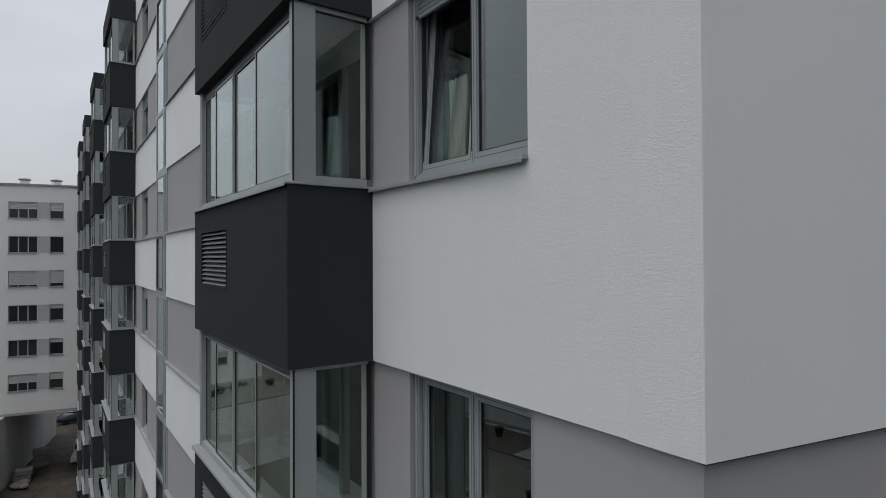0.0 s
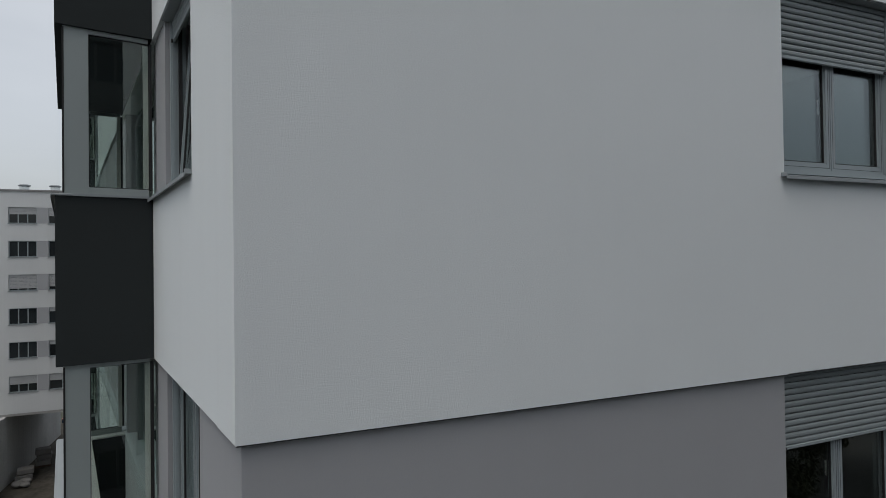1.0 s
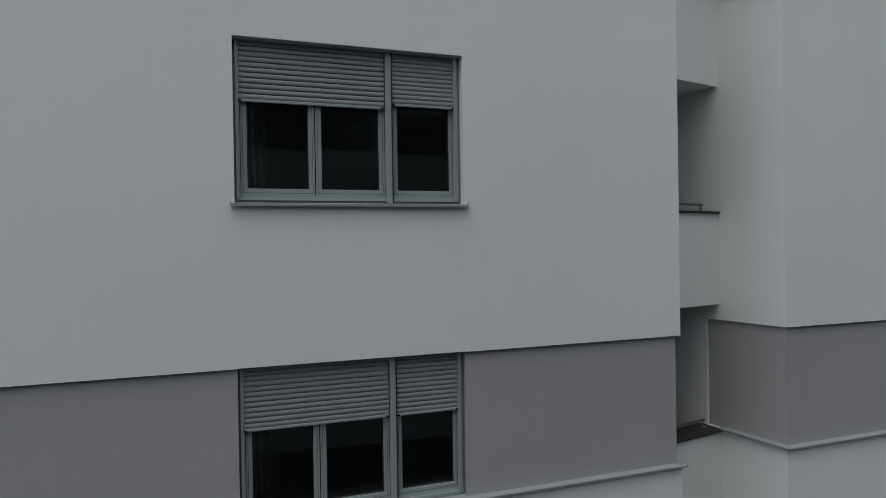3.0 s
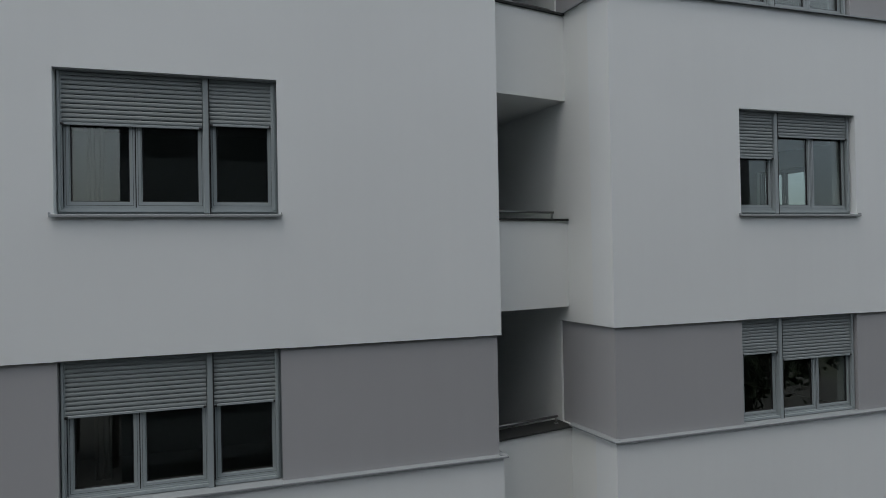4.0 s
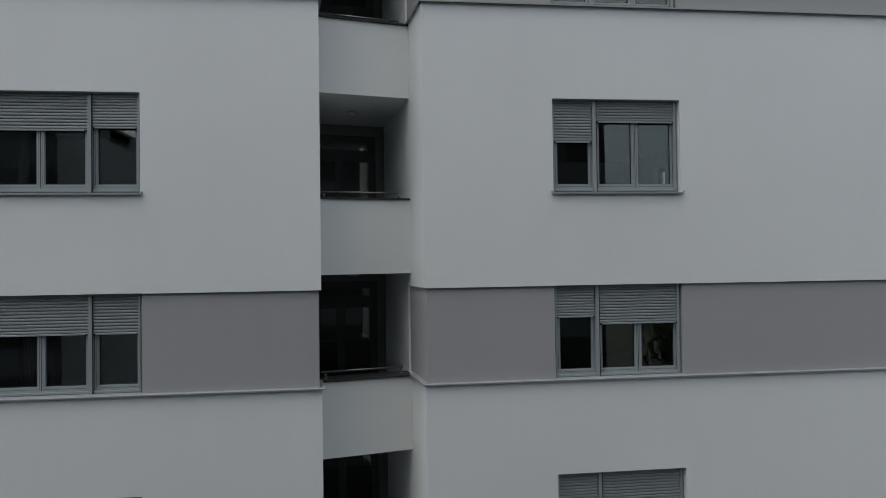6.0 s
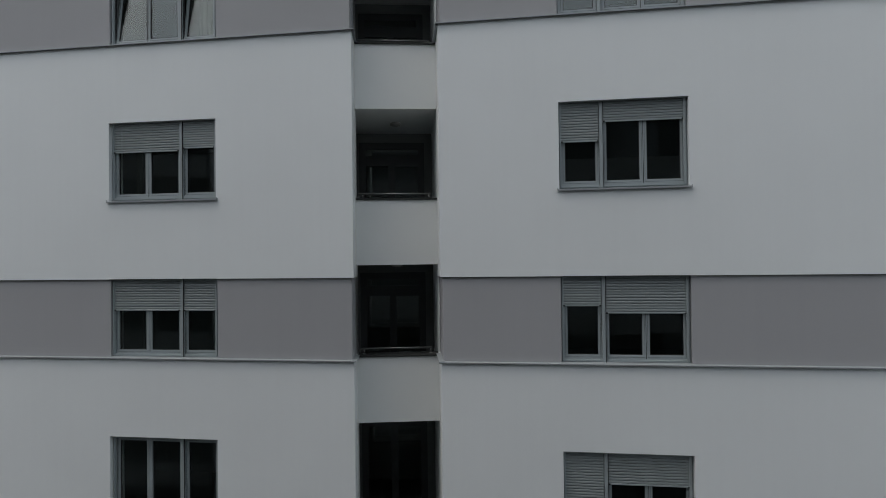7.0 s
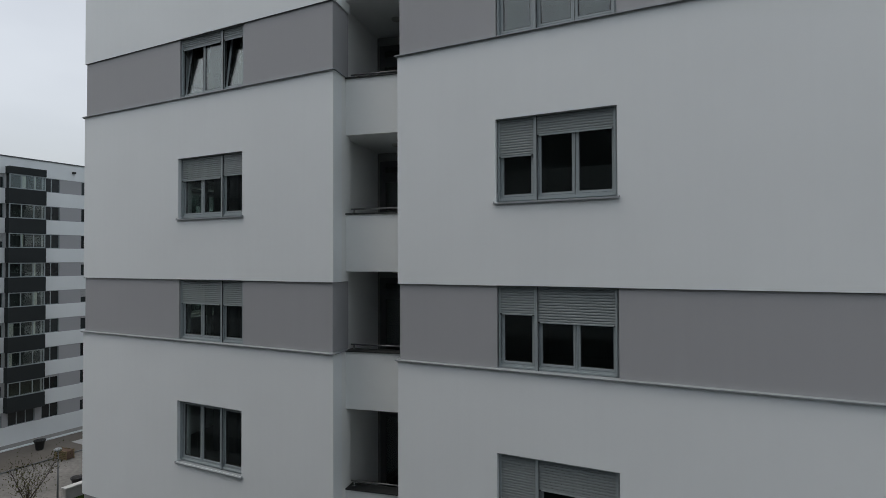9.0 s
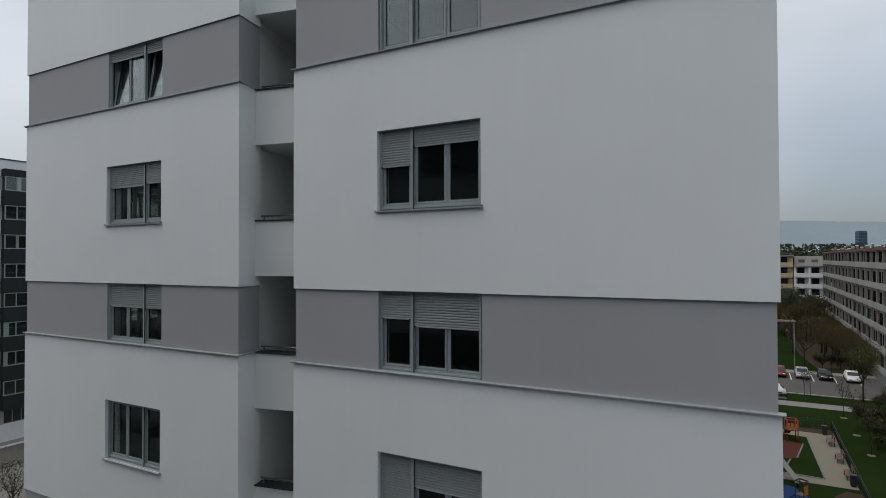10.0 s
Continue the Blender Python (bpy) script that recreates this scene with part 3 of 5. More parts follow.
for z in SILLS:
    g = grey_band(z)
    top = z + WIN_H
    lo = z + WIN_H - ST
    # white spandrel under the sill
    bm = bmesh.new()
    wall_mesh(bm, 0.0, fx(STRIP[1]), max(lo, 0.0), z, 0.0, 0.36)
    part("white_band", bm, PLASTER, side_far, "fine-grained white plaster")
    bm = bmesh.new()
    wall_mesh(bm, sx(STRIP[0]), BEND - 0.02, max(lo, 0.0), z, 0.0, 0.36)
    part("white_band", bm, PLASTER, side, "fine-grained white plaster")
    # grey window bands, piece by piece between the openings
    near = [(sx(STRIP[0]), sx(BAYS[0][1]) + 0.15), (sx(BAYS[0][0]) - 0.15, sx(WIN_C[1]))]
    if g:
        near.append((sx(WIN_C[0]), sx(0.05)))
    stops = [0.0]
    for b in reversed(BAYS[1:]):
        stops += [fx(b[1]) + 0.15, fx(b[0]) - 0.15]
    stops += [fx(WIN_D[1]), fx(WIN_D[0]), fx(STRIP[1])]
    for root, spans in ((side, near), (side_far, list(zip(stops[::2], stops[1::2])))):
        for a, b in spans:
            bm = bmesh.new()
            wall_mesh(bm, a, b, z, top, REC, 0.36)
            part("grey_band", bm, GREY, root, "smooth grey plaster band")
    if not g:
        bm = bmesh.new()
        wall_mesh(bm, sx(WIN_C[0]), BEND - 0.02, z, top, 0.0, 0.36)
        part("white_band", bm, PLASTER, side)
    # sheet-metal ledges
    ledges = [(side, sx(BAYS[0][0]), sx(WIN_C[1]) - 0.002), (side, sx(STRIP[0]), sx(BAYS[0][1])),
              (side_far, fx(BAYS[1][0]), fx(WIN_D[1])), (side_far, fx(WIN_D[0]), fx(STRIP[1]))]
    if g:
        ledges.append((side, sx(WIN_C[0]) + 0.002, BEND + 0.03))
    for root, a, b in ledges:
        bm = bmesh.new()
        v = box(bm, a, b, -0.04, 0.06, z - 0.008, z + 0.004)
        for q in (v[6], v[7]):
            q.co.z += 0.014
        soft_box(bm, a, b, -0.046, -0.038, z - 0.030, z - 0.002, 0.002)
        part("ledge", bm, SILL, root, "folded sheet-metal ledge")
for root, end in ((side, BEND - 0.02), (side_far, fx(BEND))):
    bm = bmesh.new()
    wall_mesh(bm, 0.0, end, SILLS[-1] + WIN_H, ROOF, 0.0, 0.36)
    part("white_band", bm, PLASTER, root)

for z in SILLS:
    j = round((z - SILLS[6]) / ST)
    window("window_3", long_pose(WIN_C[1], 0, z), WIN_C[1] - WIN_C[0], WIN_H, ((0.66, 0.66),), "grey window with one sash tilted open" if j == 0 else "grey aluminium window beside the corner",
           (0.18,) if j == 0 else (0.0,) if j < 0 else (0.3,), "windows of the long side", j in (0, -1), (4.2, 0) if j == 0 else (), sill_ext=0.0)
    window("window_4", long_pose(WIN_D[1], 0, z), WIN_D[1] - WIN_D[0], WIN_H, ((0.6, 0.6),), "grey aluminium window on the long side", (0.35 if j % 2 else 0.2,), "windows of the long side")
    # tall glazing of the stairwell
    st = thing("window_5", long_pose(STRIP[1], 0, z + WIN_H - ST), "tall aluminium stairwell glazing", "window", "stairwell windows", "structure")
    w = STRIP[1] - STRIP[0]
    bm = bmesh.new()
    ring(bm, 0, w, 0, ST, 0.09, 0.02, 0.16)
    box(bm, 0.09, w - 0.09, 0.022, 0.15, 1.40, 1.50)
    for x0 in (w - 0.50, w - 0.30):
        box(bm, x0, x0 + 0.09, 0.014, 0.15, 0.09, ST - 0.09)
    part("window_frame", bm, ALU, st)
    if j % 2 == 0:
        bm = bmesh.new()
        ring(bm, 0.10, w - 0.51, 0.10, 1.39, 0.05, 0.012, 0.05)
        part("sash", bm, ALU_DARK, st, "dark opening sash")
    for x0, x1 in ((0.09, w - 0.50), (w - 0.41, w - 0.30), (w - 0.21, w - 0.09)):
        bm = bmesh.new()
        box(bm, x0, x1, 0.034, 0.050, 0.09, ST - 0.09)
        part("pane", bm, GLASS, st).visible_shadow = False


# ---- glazed bays of the long side ----
def bay(s0, s1, z, near, cap):
    """One storey of a glazed bay: the dark box below, the glazing on it, the room inside."""
    L = s1 - s0
    m = long_pose(s1, BAY_D, z)
    root = thing("bay_window", m, "glazed bay on a dark anthracite box", "bay window", "glazed bays", "structure")
    bm = bmesh.new()
    wall_mesh(bm, 0, L, -1.44, 0.0, 0.0, 0.2, [(0.36, 1.5, -0.90, -0.26)] if near else [])
    wall_mesh_side(bm, L)
    box(bm, 0.2, L - 0.2, 0.2, BAY_D, -1.44, -1.26)
    part("box", bm, DARK, root, "anthracite rendered parapet box")
    # sill slab
    bm = bmesh.new()
    soft_box(bm, -0.02, L + 0.02, -0.028, 0.13, 0.0, 0.018, 0.004)
    for a in (-0.02, L - 0.09):
        box(bm, a, a + 0.11, 0.13, BAY_D - 0.002, 0.001, 0.021)
    soft_box(bm, -0.02, L + 0.02, -0.032, -0.026, -0.018, 0.008, 0.002)
    part("window_sill", bm, SILL, root, "sheet-metal sill")
    # plastered inside of the parapet, and its ledge
    bm = bmesh.new()
    box(bm, 0.216, L - 0.216, 0.2, 0.215, -1.05, 0.002)
    box(bm, 0.11, L - 0.11, 0.132, 0.35, 0.002, 0.018)
    for a in (0.10, L - 0.24):
        box(bm, a, a + 0.14, 0.351, BAY_D - 0.002, 0.002, 0.018)
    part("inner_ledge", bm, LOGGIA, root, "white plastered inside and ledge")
    # vent grille
    if near:
        g = part("vent_grille", grille_frame(), DARK, root, "dark louvred vent")
        sl = vent_slat()
        for k in range(12):
            ob = part("slat", sl, None, g)
            ob.location = (0.385, 0.001, -0.872 + 0.0502 * k)
    # glazing: corner posts, rails, front panes, side panes
    h = 1.46
    y0 = 0.055
    bm = bmesh.new()
    for x0, x1 in ((0.03, 0.10), (L - 0.10, L - 0.03)):
        box(bm, x0, x1, y0, y0 + 0.19, 0.022, h)
    box(bm, 0.10, L - 0.10, y0 + 0.01, y0 + 0.10, 0.022, 0.085)
    for x0, x1 in ((0.03, 0.09), (L - 0.09, L - 0.03)):
        box(bm, x0 + 0.005, x1 - 0.005, y0 + 0.19, BAY_D - 0.03, 0.022, 0.085)
        box(bm, x0 + 0.005, x1 - 0.005, y0 + 0.19, BAY_D - 0.03, h - 0.035, h)
    part("glazing_frame", bm, BAY_ALU, root)
    # rail coloured dark for the shaded gap and the box reflected above the panes
    bm = bmesh.new()
    box(bm, 0.10, L - 0.10, y0 + 0.04, y0 + 0.12, h - 0.09, h)
    part("top_rail", bm, ALU_DARK, root, "sliding rail coloured dark for shade under the box")
    for x0, x1 in ((0.035, 0.085), (L - 0.085, L - 0.035)):
        bm = bmesh.new()
        box(bm, x0, x1, BAY_D - 0.018, BAY_D, 0.085, h - 0.035)
        part("wall_gasket", bm, RUBBER, root)
        # white strip behind the pane stands for a reflection near the wall
        bm = bmesh.new()
        px = 0.075 if x0 < 1 else L - 0.085
        box(bm, px, px + 0.01, BAY_D - 0.07, BAY_D - 0.025, 0.085, h - 0.035)
        part("wall_strip", bm, LAMP_WHITE, root, "white strip standing for a reflection at the wall")
        bm = bmesh.new()
        px = x0 - 0.008 if x0 < 1 else x1 + 0.001
        box(bm, px, px + 0.007, y0 - 0.003, y0 + 0.012, 0.03, h - 0.01)
        part("corner_seal", bm, RUBBER, root)
    cuts = [0.10, 0.67, 1.39, 2.18, L - 0.10]
    for k in range(4):
        x0, pw = cuts[k], cuts[k + 1] - cuts[k]
        off = 0.03 if k % 2 else 0.05
        bm = bmesh.new()
        ring(bm, x0 - 0.006, x0 + pw + 0.006, 0.085, h - 0.09, 0.018, y0 + off, y0 + off + 0.02)
        fr = part("sliding_sash", bm, BAY_ALU, root)
        bm = bmesh.new()
        ring(bm, x0 + 0.012, x0 + pw - 0.012, 0.103, h - 0.108, 0.006, y0 + off + 0.002, y0 + off + 0.018)
        part("gasket", bm, RUBBER, fr)
        bm = bmesh.new()
        box(bm, x0 + 0.014, x0 + pw - 0.014, y0 + off + 0.006, y0 + off + 0.014, 0.105, h - 0.11)
        part("pane", bm, BAY_GLASS, fr).visible_shadow = False
    for x0 in (0.06, L - 0.07):
        bm = bmesh.new()
        box(bm, x0, x0 + 0.01, y0 + 0.20, BAY_D - 0.022, 0.09, h - 0.04)
        part("side_pane", bm, BAY_SIDE_GLASS, root).visible_shadow = False
        bm = bmesh.new()
        t = bmesh.new()
        ring(t, y0 + 0.19, BAY_D - 0.018, 0.085, h - 0.035, 0.008, -0.003, 0.013)
        add_mesh(bm, t, Matrix(((0, 1, 0, x0), (1, 0, 0, 0), (0, 0, 1, 0), (0, 0, 0, 1))))
        part("gasket", bm, RUBBER, root)
    if cap:
        bm = bmesh.new()
        soft_box(bm, 0, L, 0.0, BAY_D, h, h + 0.72, 0.01)
        part("cap", bm, DARK, root, "anthracite rendered cap")
    return root


def wall_mesh_side(bm, L):
    """The two cheeks of a bay's box."""
    box(bm, 0.0, 0.2, 0.2, BAY_D, -1.44, 0.0)
    box(bm, L - 0.2, L, 0.2, BAY_D, -1.44, 0.0)


def grille_frame():
    bm = bmesh.new()
    ring(bm, 0.36, 1.5, -0.90, -0.26, 0.022, -0.006, 0.05)
    box(bm, 0.36, 1.5, 0.12, 0.14, -0.9, -0.26)
    return bm


def vent_slat():
    bm = bmesh.new()
    v = box(bm, 0.0, 1.09, 0.0, 0.05, 0.0, 0.008)
    for q in (v[2], v[3], v[6], v[7]):
        q.co.z += 0.035
    return mesh_of("slat", bm, LINTEL)


for bi, (s0, s1) in enumerate(BAYS):
    for z in SILLS:
        j = round((z - SILLS[6]) / ST)
        bay(s0, s1, z, (bi == 0 and -1 <= j <= 1) or bi in (1, 2), j == 2)
        if bi < 2 and -3 <= j <= 2:
            # inner wall of the bay with a white balcony door
            L = s1 - s0
            d = thing("door_2", long_pose(s1 - 0.5, -0.12, z - 1.0), "white balcony door, bay dimness put into its colour", "door", "bay doors", "structure")
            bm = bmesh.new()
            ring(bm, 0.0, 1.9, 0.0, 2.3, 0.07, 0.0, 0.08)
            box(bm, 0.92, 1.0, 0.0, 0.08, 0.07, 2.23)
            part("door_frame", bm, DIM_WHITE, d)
            for x0, x1 in ((0.07, 0.92), (1.0, 1.83)):
                bm = bmesh.new()
                box(bm, x0, x1, 0.03, 0.05, 0.07, 2.23)
                part("pane", bm, GLASS, d).visible_shadow = False
    # floor slabs and back wall of the bay rooms
    bm = bmesh.new()
    for z in SILLS:
        box(bm, 0.2, s1 - s0 - 0.2, 0.21, 1.6, z - 1.255, z - 1.06)
    thing("bay_floors", long_pose(s1, BAY_D), "bay floors coloured dark for the dim inside", "floor", "", "structure", bm, ROOM_FLOOR)


# ---- inside, roof and back of the block ----
bm = bmesh.new()
corner = [Vector((0.3, 0.32, 0)), Vector((B1 - 0.3, 0.32, 0)), Vector((B1 - 0.3, 0, 0)) + U * 53.4, Vector((0.3, 0, 0)) + U * BEND + U2 * (53.4 - BEND), Vector((0.3, 0, 0)) + U * BEND]


def slab(bm, z0, z1, pts):
    lo = [bm.verts.new((p.x, p.y, z0)) for p in pts]
    hi = [bm.verts.new((p.x, p.y, z1)) for p in pts]
    bm.faces.new(lo[::-1])
    bm.faces.new(hi)
    for k in range(len(pts)):
        q = (k + 1) % len(pts)
        bm.faces.new([lo[k], lo[q], hi[q], hi[k]])


rec_in = [Vector((A1 - 0.28, 0.32, 0)), Vector((A1 - 0.28, 0, 0)) + U * 3.5, Vector((B0 + 0.28, 0, 0)) + U * 3.5, Vector((B0 + 0.28, 0.32, 0))]
outline = [corner[0], rec_in[0], rec_in[1], rec_in[2], rec_in[3], corner[1], corner[2], corner[3], corner[4]]
for z in SILLS:
    slab(bm, z - 1.16, z - 0.95, outline)
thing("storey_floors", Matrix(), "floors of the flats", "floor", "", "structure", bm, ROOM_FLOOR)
bm = bmesh.new()
slab(bm, ROOF - 0.5, ROOF - 0.3, outline)
thing("roof", Matrix(), "flat roof of the block", "roof", "", "structure", bm, ROOFING)
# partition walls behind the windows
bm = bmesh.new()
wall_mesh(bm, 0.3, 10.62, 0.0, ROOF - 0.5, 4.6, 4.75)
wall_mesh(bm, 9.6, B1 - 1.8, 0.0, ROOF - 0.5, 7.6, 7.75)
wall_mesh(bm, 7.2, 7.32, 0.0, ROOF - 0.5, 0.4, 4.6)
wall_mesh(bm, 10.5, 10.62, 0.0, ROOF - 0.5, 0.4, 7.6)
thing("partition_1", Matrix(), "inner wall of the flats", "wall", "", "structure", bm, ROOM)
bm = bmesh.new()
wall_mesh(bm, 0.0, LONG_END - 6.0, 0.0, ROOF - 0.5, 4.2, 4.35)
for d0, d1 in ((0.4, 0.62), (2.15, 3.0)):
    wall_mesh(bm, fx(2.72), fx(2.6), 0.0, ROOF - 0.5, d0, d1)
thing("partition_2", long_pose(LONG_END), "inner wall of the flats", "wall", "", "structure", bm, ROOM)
# far end and right-hand side
bm = bmesh.new()
SIDE_WINS = [(3.78, 4.98), (6.08, 6.50)]
wall_mesh(bm, 0.42, LONG_END, 0.0, ROOF, 0.0, 0.3, [(a, b, SILLS[6] + 0.1, SILLS[6] + 1.35) for a, b in SIDE_WINS])
for a, b in SIDE_WINS:
    window("window_6", Matrix.Translation(Vector((B1, 0, SILLS[6] + 0.1)) + U * a) @ SIDE, b - a, 1.25, ((0.6, 0.6),) if b - a > 0.8 else ((0.4,),), "grey aluminium window of the side wall", (), "windows of the side wall")
thing("wall_right_side", Matrix.Translation((B1, 0, 0)) @ SIDE, "white plastered side wall", "wall", "", "structure", bm, PLASTER)
bm = bmesh.new()
wall_mesh(bm, 0.0, B1 * math.cos(TURN) - 0.9, 0.0, ROOF, 0.0, 0.3)
thing("wall_back", Matrix.Translation(Vector((B1, 0, 0)) + U * LONG_END) @ Matrix((N, -U, Vector((0, 0, 1)))).transposed().to_4x4(), "white plastered back wall", "wall", "", "structure", bm, PLASTER)
bm = bmesh.new()
wall_mesh(bm, 0.0, GAP, SILLS[-1] + 1.68, ROOF, 0.0, 0.3)
thing("wall_recess_top", LOG, "white plaster above the top loggia", "wall", "", "structure", bm, PLASTER)
curtain(long_pose(2.34, -0.36, SILLS[6] + 0.02), 0.24, 0.80, "pale cloth hanging inside the corner window", 4, mat=CURTAIN)
curtain(pose(3.90, 0.62, SILLS[6] + 0.0), 0.16, 1.40, "net curtain dimmed in colour behind the end-wall window", 3)
curtain(pose(5.35, 0.42, SILLS[7] + 0.0), 0.35, 1.40, "net curtain dimmed in colour behind the end-wall window", 3)
curtain(pose(3.9, 0.75, SILLS[5] + 0.0), 0.18, 1.40, "net curtain dimmed in colour behind the end-wall window", 3)

# ---- ground ----
GROUND = material("trodden_earth", (0.062, 0.064, 0.045), 0.95, var=0.25, big=0.15, fine=4, bump=0.5, bump_scale=30)
bm = bmesh.new()
slab(bm, -0.5, 0.0, [Vector((-4500, -4500, 0)), Vector((4500, -4500, 0)), Vector((4500, 4500, 0)), Vector((-4500, 4500, 0))])
thing("ground", Matrix(), "bare earth and grass between the blocks", "ground", "", "structure", bm, GROUND)

# ---- materials of the surroundings ----
LAWN = material("damp_lawn", (0.0145, 0.025, 0.0072), 0.95, var=0.3, big=0.25, fine=9, bump=0.6, bump_scale=40, spec=0.0)
ASPHALT = material("grey_asphalt", (0.088, 0.085, 0.081), 0.9, var=0.15, big=0.2, fine=30, spec=0.1)
PAVING = material("pale_paving", (0.19, 0.185, 0.175), 0.9, var=0.12, big=0.25, fine=12, spec=0.1)
CONCRETE = material("raw_concrete", (0.34, 0.335, 0.32), 0.9, var=0.12, big=0.4, fine=15, streak=0.06)
MUD = material("muddy_site_floor", (0.066, 0.060, 0.050), 0.7, var=0.8, big=0.5, fine=2.5, bump=0.8, bump_scale=8, spec=0.1)
MULCH = material("grey_mulch", (0.15, 0.14, 0.12), 0.95, var=0.2, big=2, fine=12, spec=0.1)
LINE = material("white_road_paint", (0.6, 0.6, 0.58), 0.8, var=0.1)
GRAVEL = material("beige_gravel", (0.185, 0.172, 0.135), 0.95, var=0.1, big=0.6, fine=15, spec=0.1)
RED_RUBBER = material("red_play_surface", (0.075, 0.024, 0.018), 0.9, var=0.15, big=0.6, fine=30, spec=0.1)
BLUE_RUBBER = material("blue_play_surface", (0.015, 0.035, 0.11), 0.9, var=0.15, big=0.6, fine=30, spec=0.1)
WOOD = material("weathered_wood", (0.12, 0.085, 0.06), 0.8, var=0.2, big=2, fine=25, rnd=0.1)
ORANGE = material("orange_play_panel", (0.45, 0.13, 0.03), 0.5, var=0.08)
RED_PAINT = material("red_play_post", (0.3, 0.03, 0.02), 0.5, var=0.08)
BLACK = material("black_plastic", (0.014, 0.015, 0.016), 0.5, var=0.15)
WIRE = material("dark_fence_metal", (0.012, 0.016, 0.014), 0.5, var=0.1)
BARK = material("grey_brown_bark", (0.045, 0.037, 0.030), 0.95, spec=0.1, var=0.25, big=4, fine=30)
LEAF_DARK = material("dark_green_leaves", (0.030, 0.042, 0.020), 0.85, var=0.3, big=0.5, fine=3)
LEAF_UMBER = material("umber_leaves", (0.062, 0.050, 0.023), 0.9, spec=0.1, var=0.35, big=0.6, fine=3)
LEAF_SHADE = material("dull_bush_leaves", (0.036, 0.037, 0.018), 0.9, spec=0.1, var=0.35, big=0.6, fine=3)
LEAF_OLIVE = material("yellow_olive_leaves", (0.066, 0.066, 0.024), 0.85, var=0.35, big=0.8, fine=4, spec=0.1)
LEAF_BROWN = material("rust_brown_leaves", (0.082, 0.060, 0.026), 0.9, spec=0.1, var=0.35, big=0.6, fine=3)
OLD_WALL = material("old_grey_render", (0.185, 0.176, 0.164), 0.9, var=0.14, big=0.5, fine=10, streak=0.12)
OLD_RED = material("rusty_red_trim", (0.11, 0.040, 0.034), 0.8, var=0.15)
DARK_GLASS = material("dark_window_glass", (0.02, 0.024, 0.026), 0.12, var=0.3, big=0.6, fine=3, rnd=0.5)
YELLOW = material("yellow_render", (0.40, 0.34, 0.20), 0.9, var=0.06, big=0.5, fine=10, streak=0.04)
TOWER = material("blue_grey_curtain_wall", (0.05, 0.085, 0.13), 0.3, var=0.1, big=0.05, fine=0.3)
# distance haze is mixed into the base colour of the hills
HAZED_HILL = material("hazed_far_hill", (0.182, 0.232, 0.264), 1.0, var=0.08, big=0.004, fine=0.03)
SHUT_FLAT = material("closed_shutter", (0.36, 0.37, 0.375), 0.6, var=0.05, big=1, fine=20, rnd=0.06)
PALLET_WRAP = material("wrapped_building_blocks", (0.19, 0.185, 0.175), 0.7, var=0.15, big=1.5, fine=12)
CAR_PAINTS = {"red": (0.13, 0.015, 0.014), "silver": (0.30, 0.31, 0.32), "black": (0.012, 0.013, 0.015), "white": (0.62, 0.62, 0.61), "dark blue": (0.02, 0.03, 0.05)}
CAR_MATS = {k: material(k.replace(" ", "_") + "_car_paint", c, 0.25, var=0.03) for k, c in CAR_PAINTS.items()}
TYRE = material("tyre_rubber", (0.015, 0.015, 0.015), 0.8)


def flat(name, x0, x1, y0, y1, z0, z1, mat, label, cat):
    bm = bmesh.new()
    box(bm, x0, x1, y0, y1, z0, z1)
    return thing(name, Matrix(), label, cat, "", "structure", bm, mat)


def facade_pose(x, y, face):
    """Pose of a facade: local x along it, y into the house. face: the way it looks."""
    turns = {"-y": 0, "+x": 90, "+y": 180, "-x": -90}
    return pose(x, y, 0, 0, 0, turns[face])


def small_window(w, h, n, shut, frame_mat):
    """Meshes of a far window: frame with n lights, panes, and a lowered shutter over the part shut of its height."""
    bm = bmesh.new()
    ring(bm, 0, w, 0, h, 0.06, 0.10, 0.16)
    for k in range(1, n):
        box(bm, w * k / n - 0.04, w * k / n + 0.04, 0.10, 0.16, 0.06, h - 0.06)
    fr = mesh_of("window_frame", bm, frame_mat)
    bm = bmesh.new()
    box(bm, 0.06, w - 0.06, 0.13, 0.145, 0.06, h - 0.06)
    pa = mesh_of("pane", bm, DARK_GLASS)
    sh = None
    if shut > 0:
        bm = bmesh.new()
        n_s = max(1, int(h * shut / 0.12))
        for k in range(n_s):
            v = box(bm, 0.04, w - 0.04, 0.06, 0.09, h - 0.12 * (k + 1) + 0.004, h - 0.12 * k - 0.004)
            for q in (v[4], v[5]):
                q.co.y += 0.015
        sh = mesh_of("shutter", bm, SHUT_FLAT)
    return fr, pa, sh


SMALL = {}


def put_window(root, x, z, w, h, n, shut, frame_mat=ALU):
    key = (round(w, 2), round(h, 2), n, round(shut, 1), frame_mat.name)
    if key not in SMALL:
        SMALL[key] = small_window(w, h, n, shut, frame_mat)
    fr, pa, sh = SMALL[key]
    f = part("window", fr, None, root)
    f.location = (x, 0, z)
    part("pane", pa, None, f)
    if sh:
        tagged(part("shutter", sh, None, f), kind="stuff")


def box_part(name, root, mat, *dims, label=""):
    bm = bmesh.new()
    box(bm, *dims)
    return part(name, bm, mat, root, label)


# ---- the facing block on the far side of the court, with dark bays ----
BAY_DARK = material("dim_bay_interior", (0.035, 0.04, 0.042), 0.8, var=0.3, big=1.2, fine=5, rnd=0.3)
rng = random.Random(5)
FY0, FL = 4.0, 44.0
west = thing("apartment_building", facade_pose(-47.5, FY0, "+x"), "white and grey apartment block with dark glazed bays", "building")
W_SILLS = [2.3 + ST * k for k in range(9)]
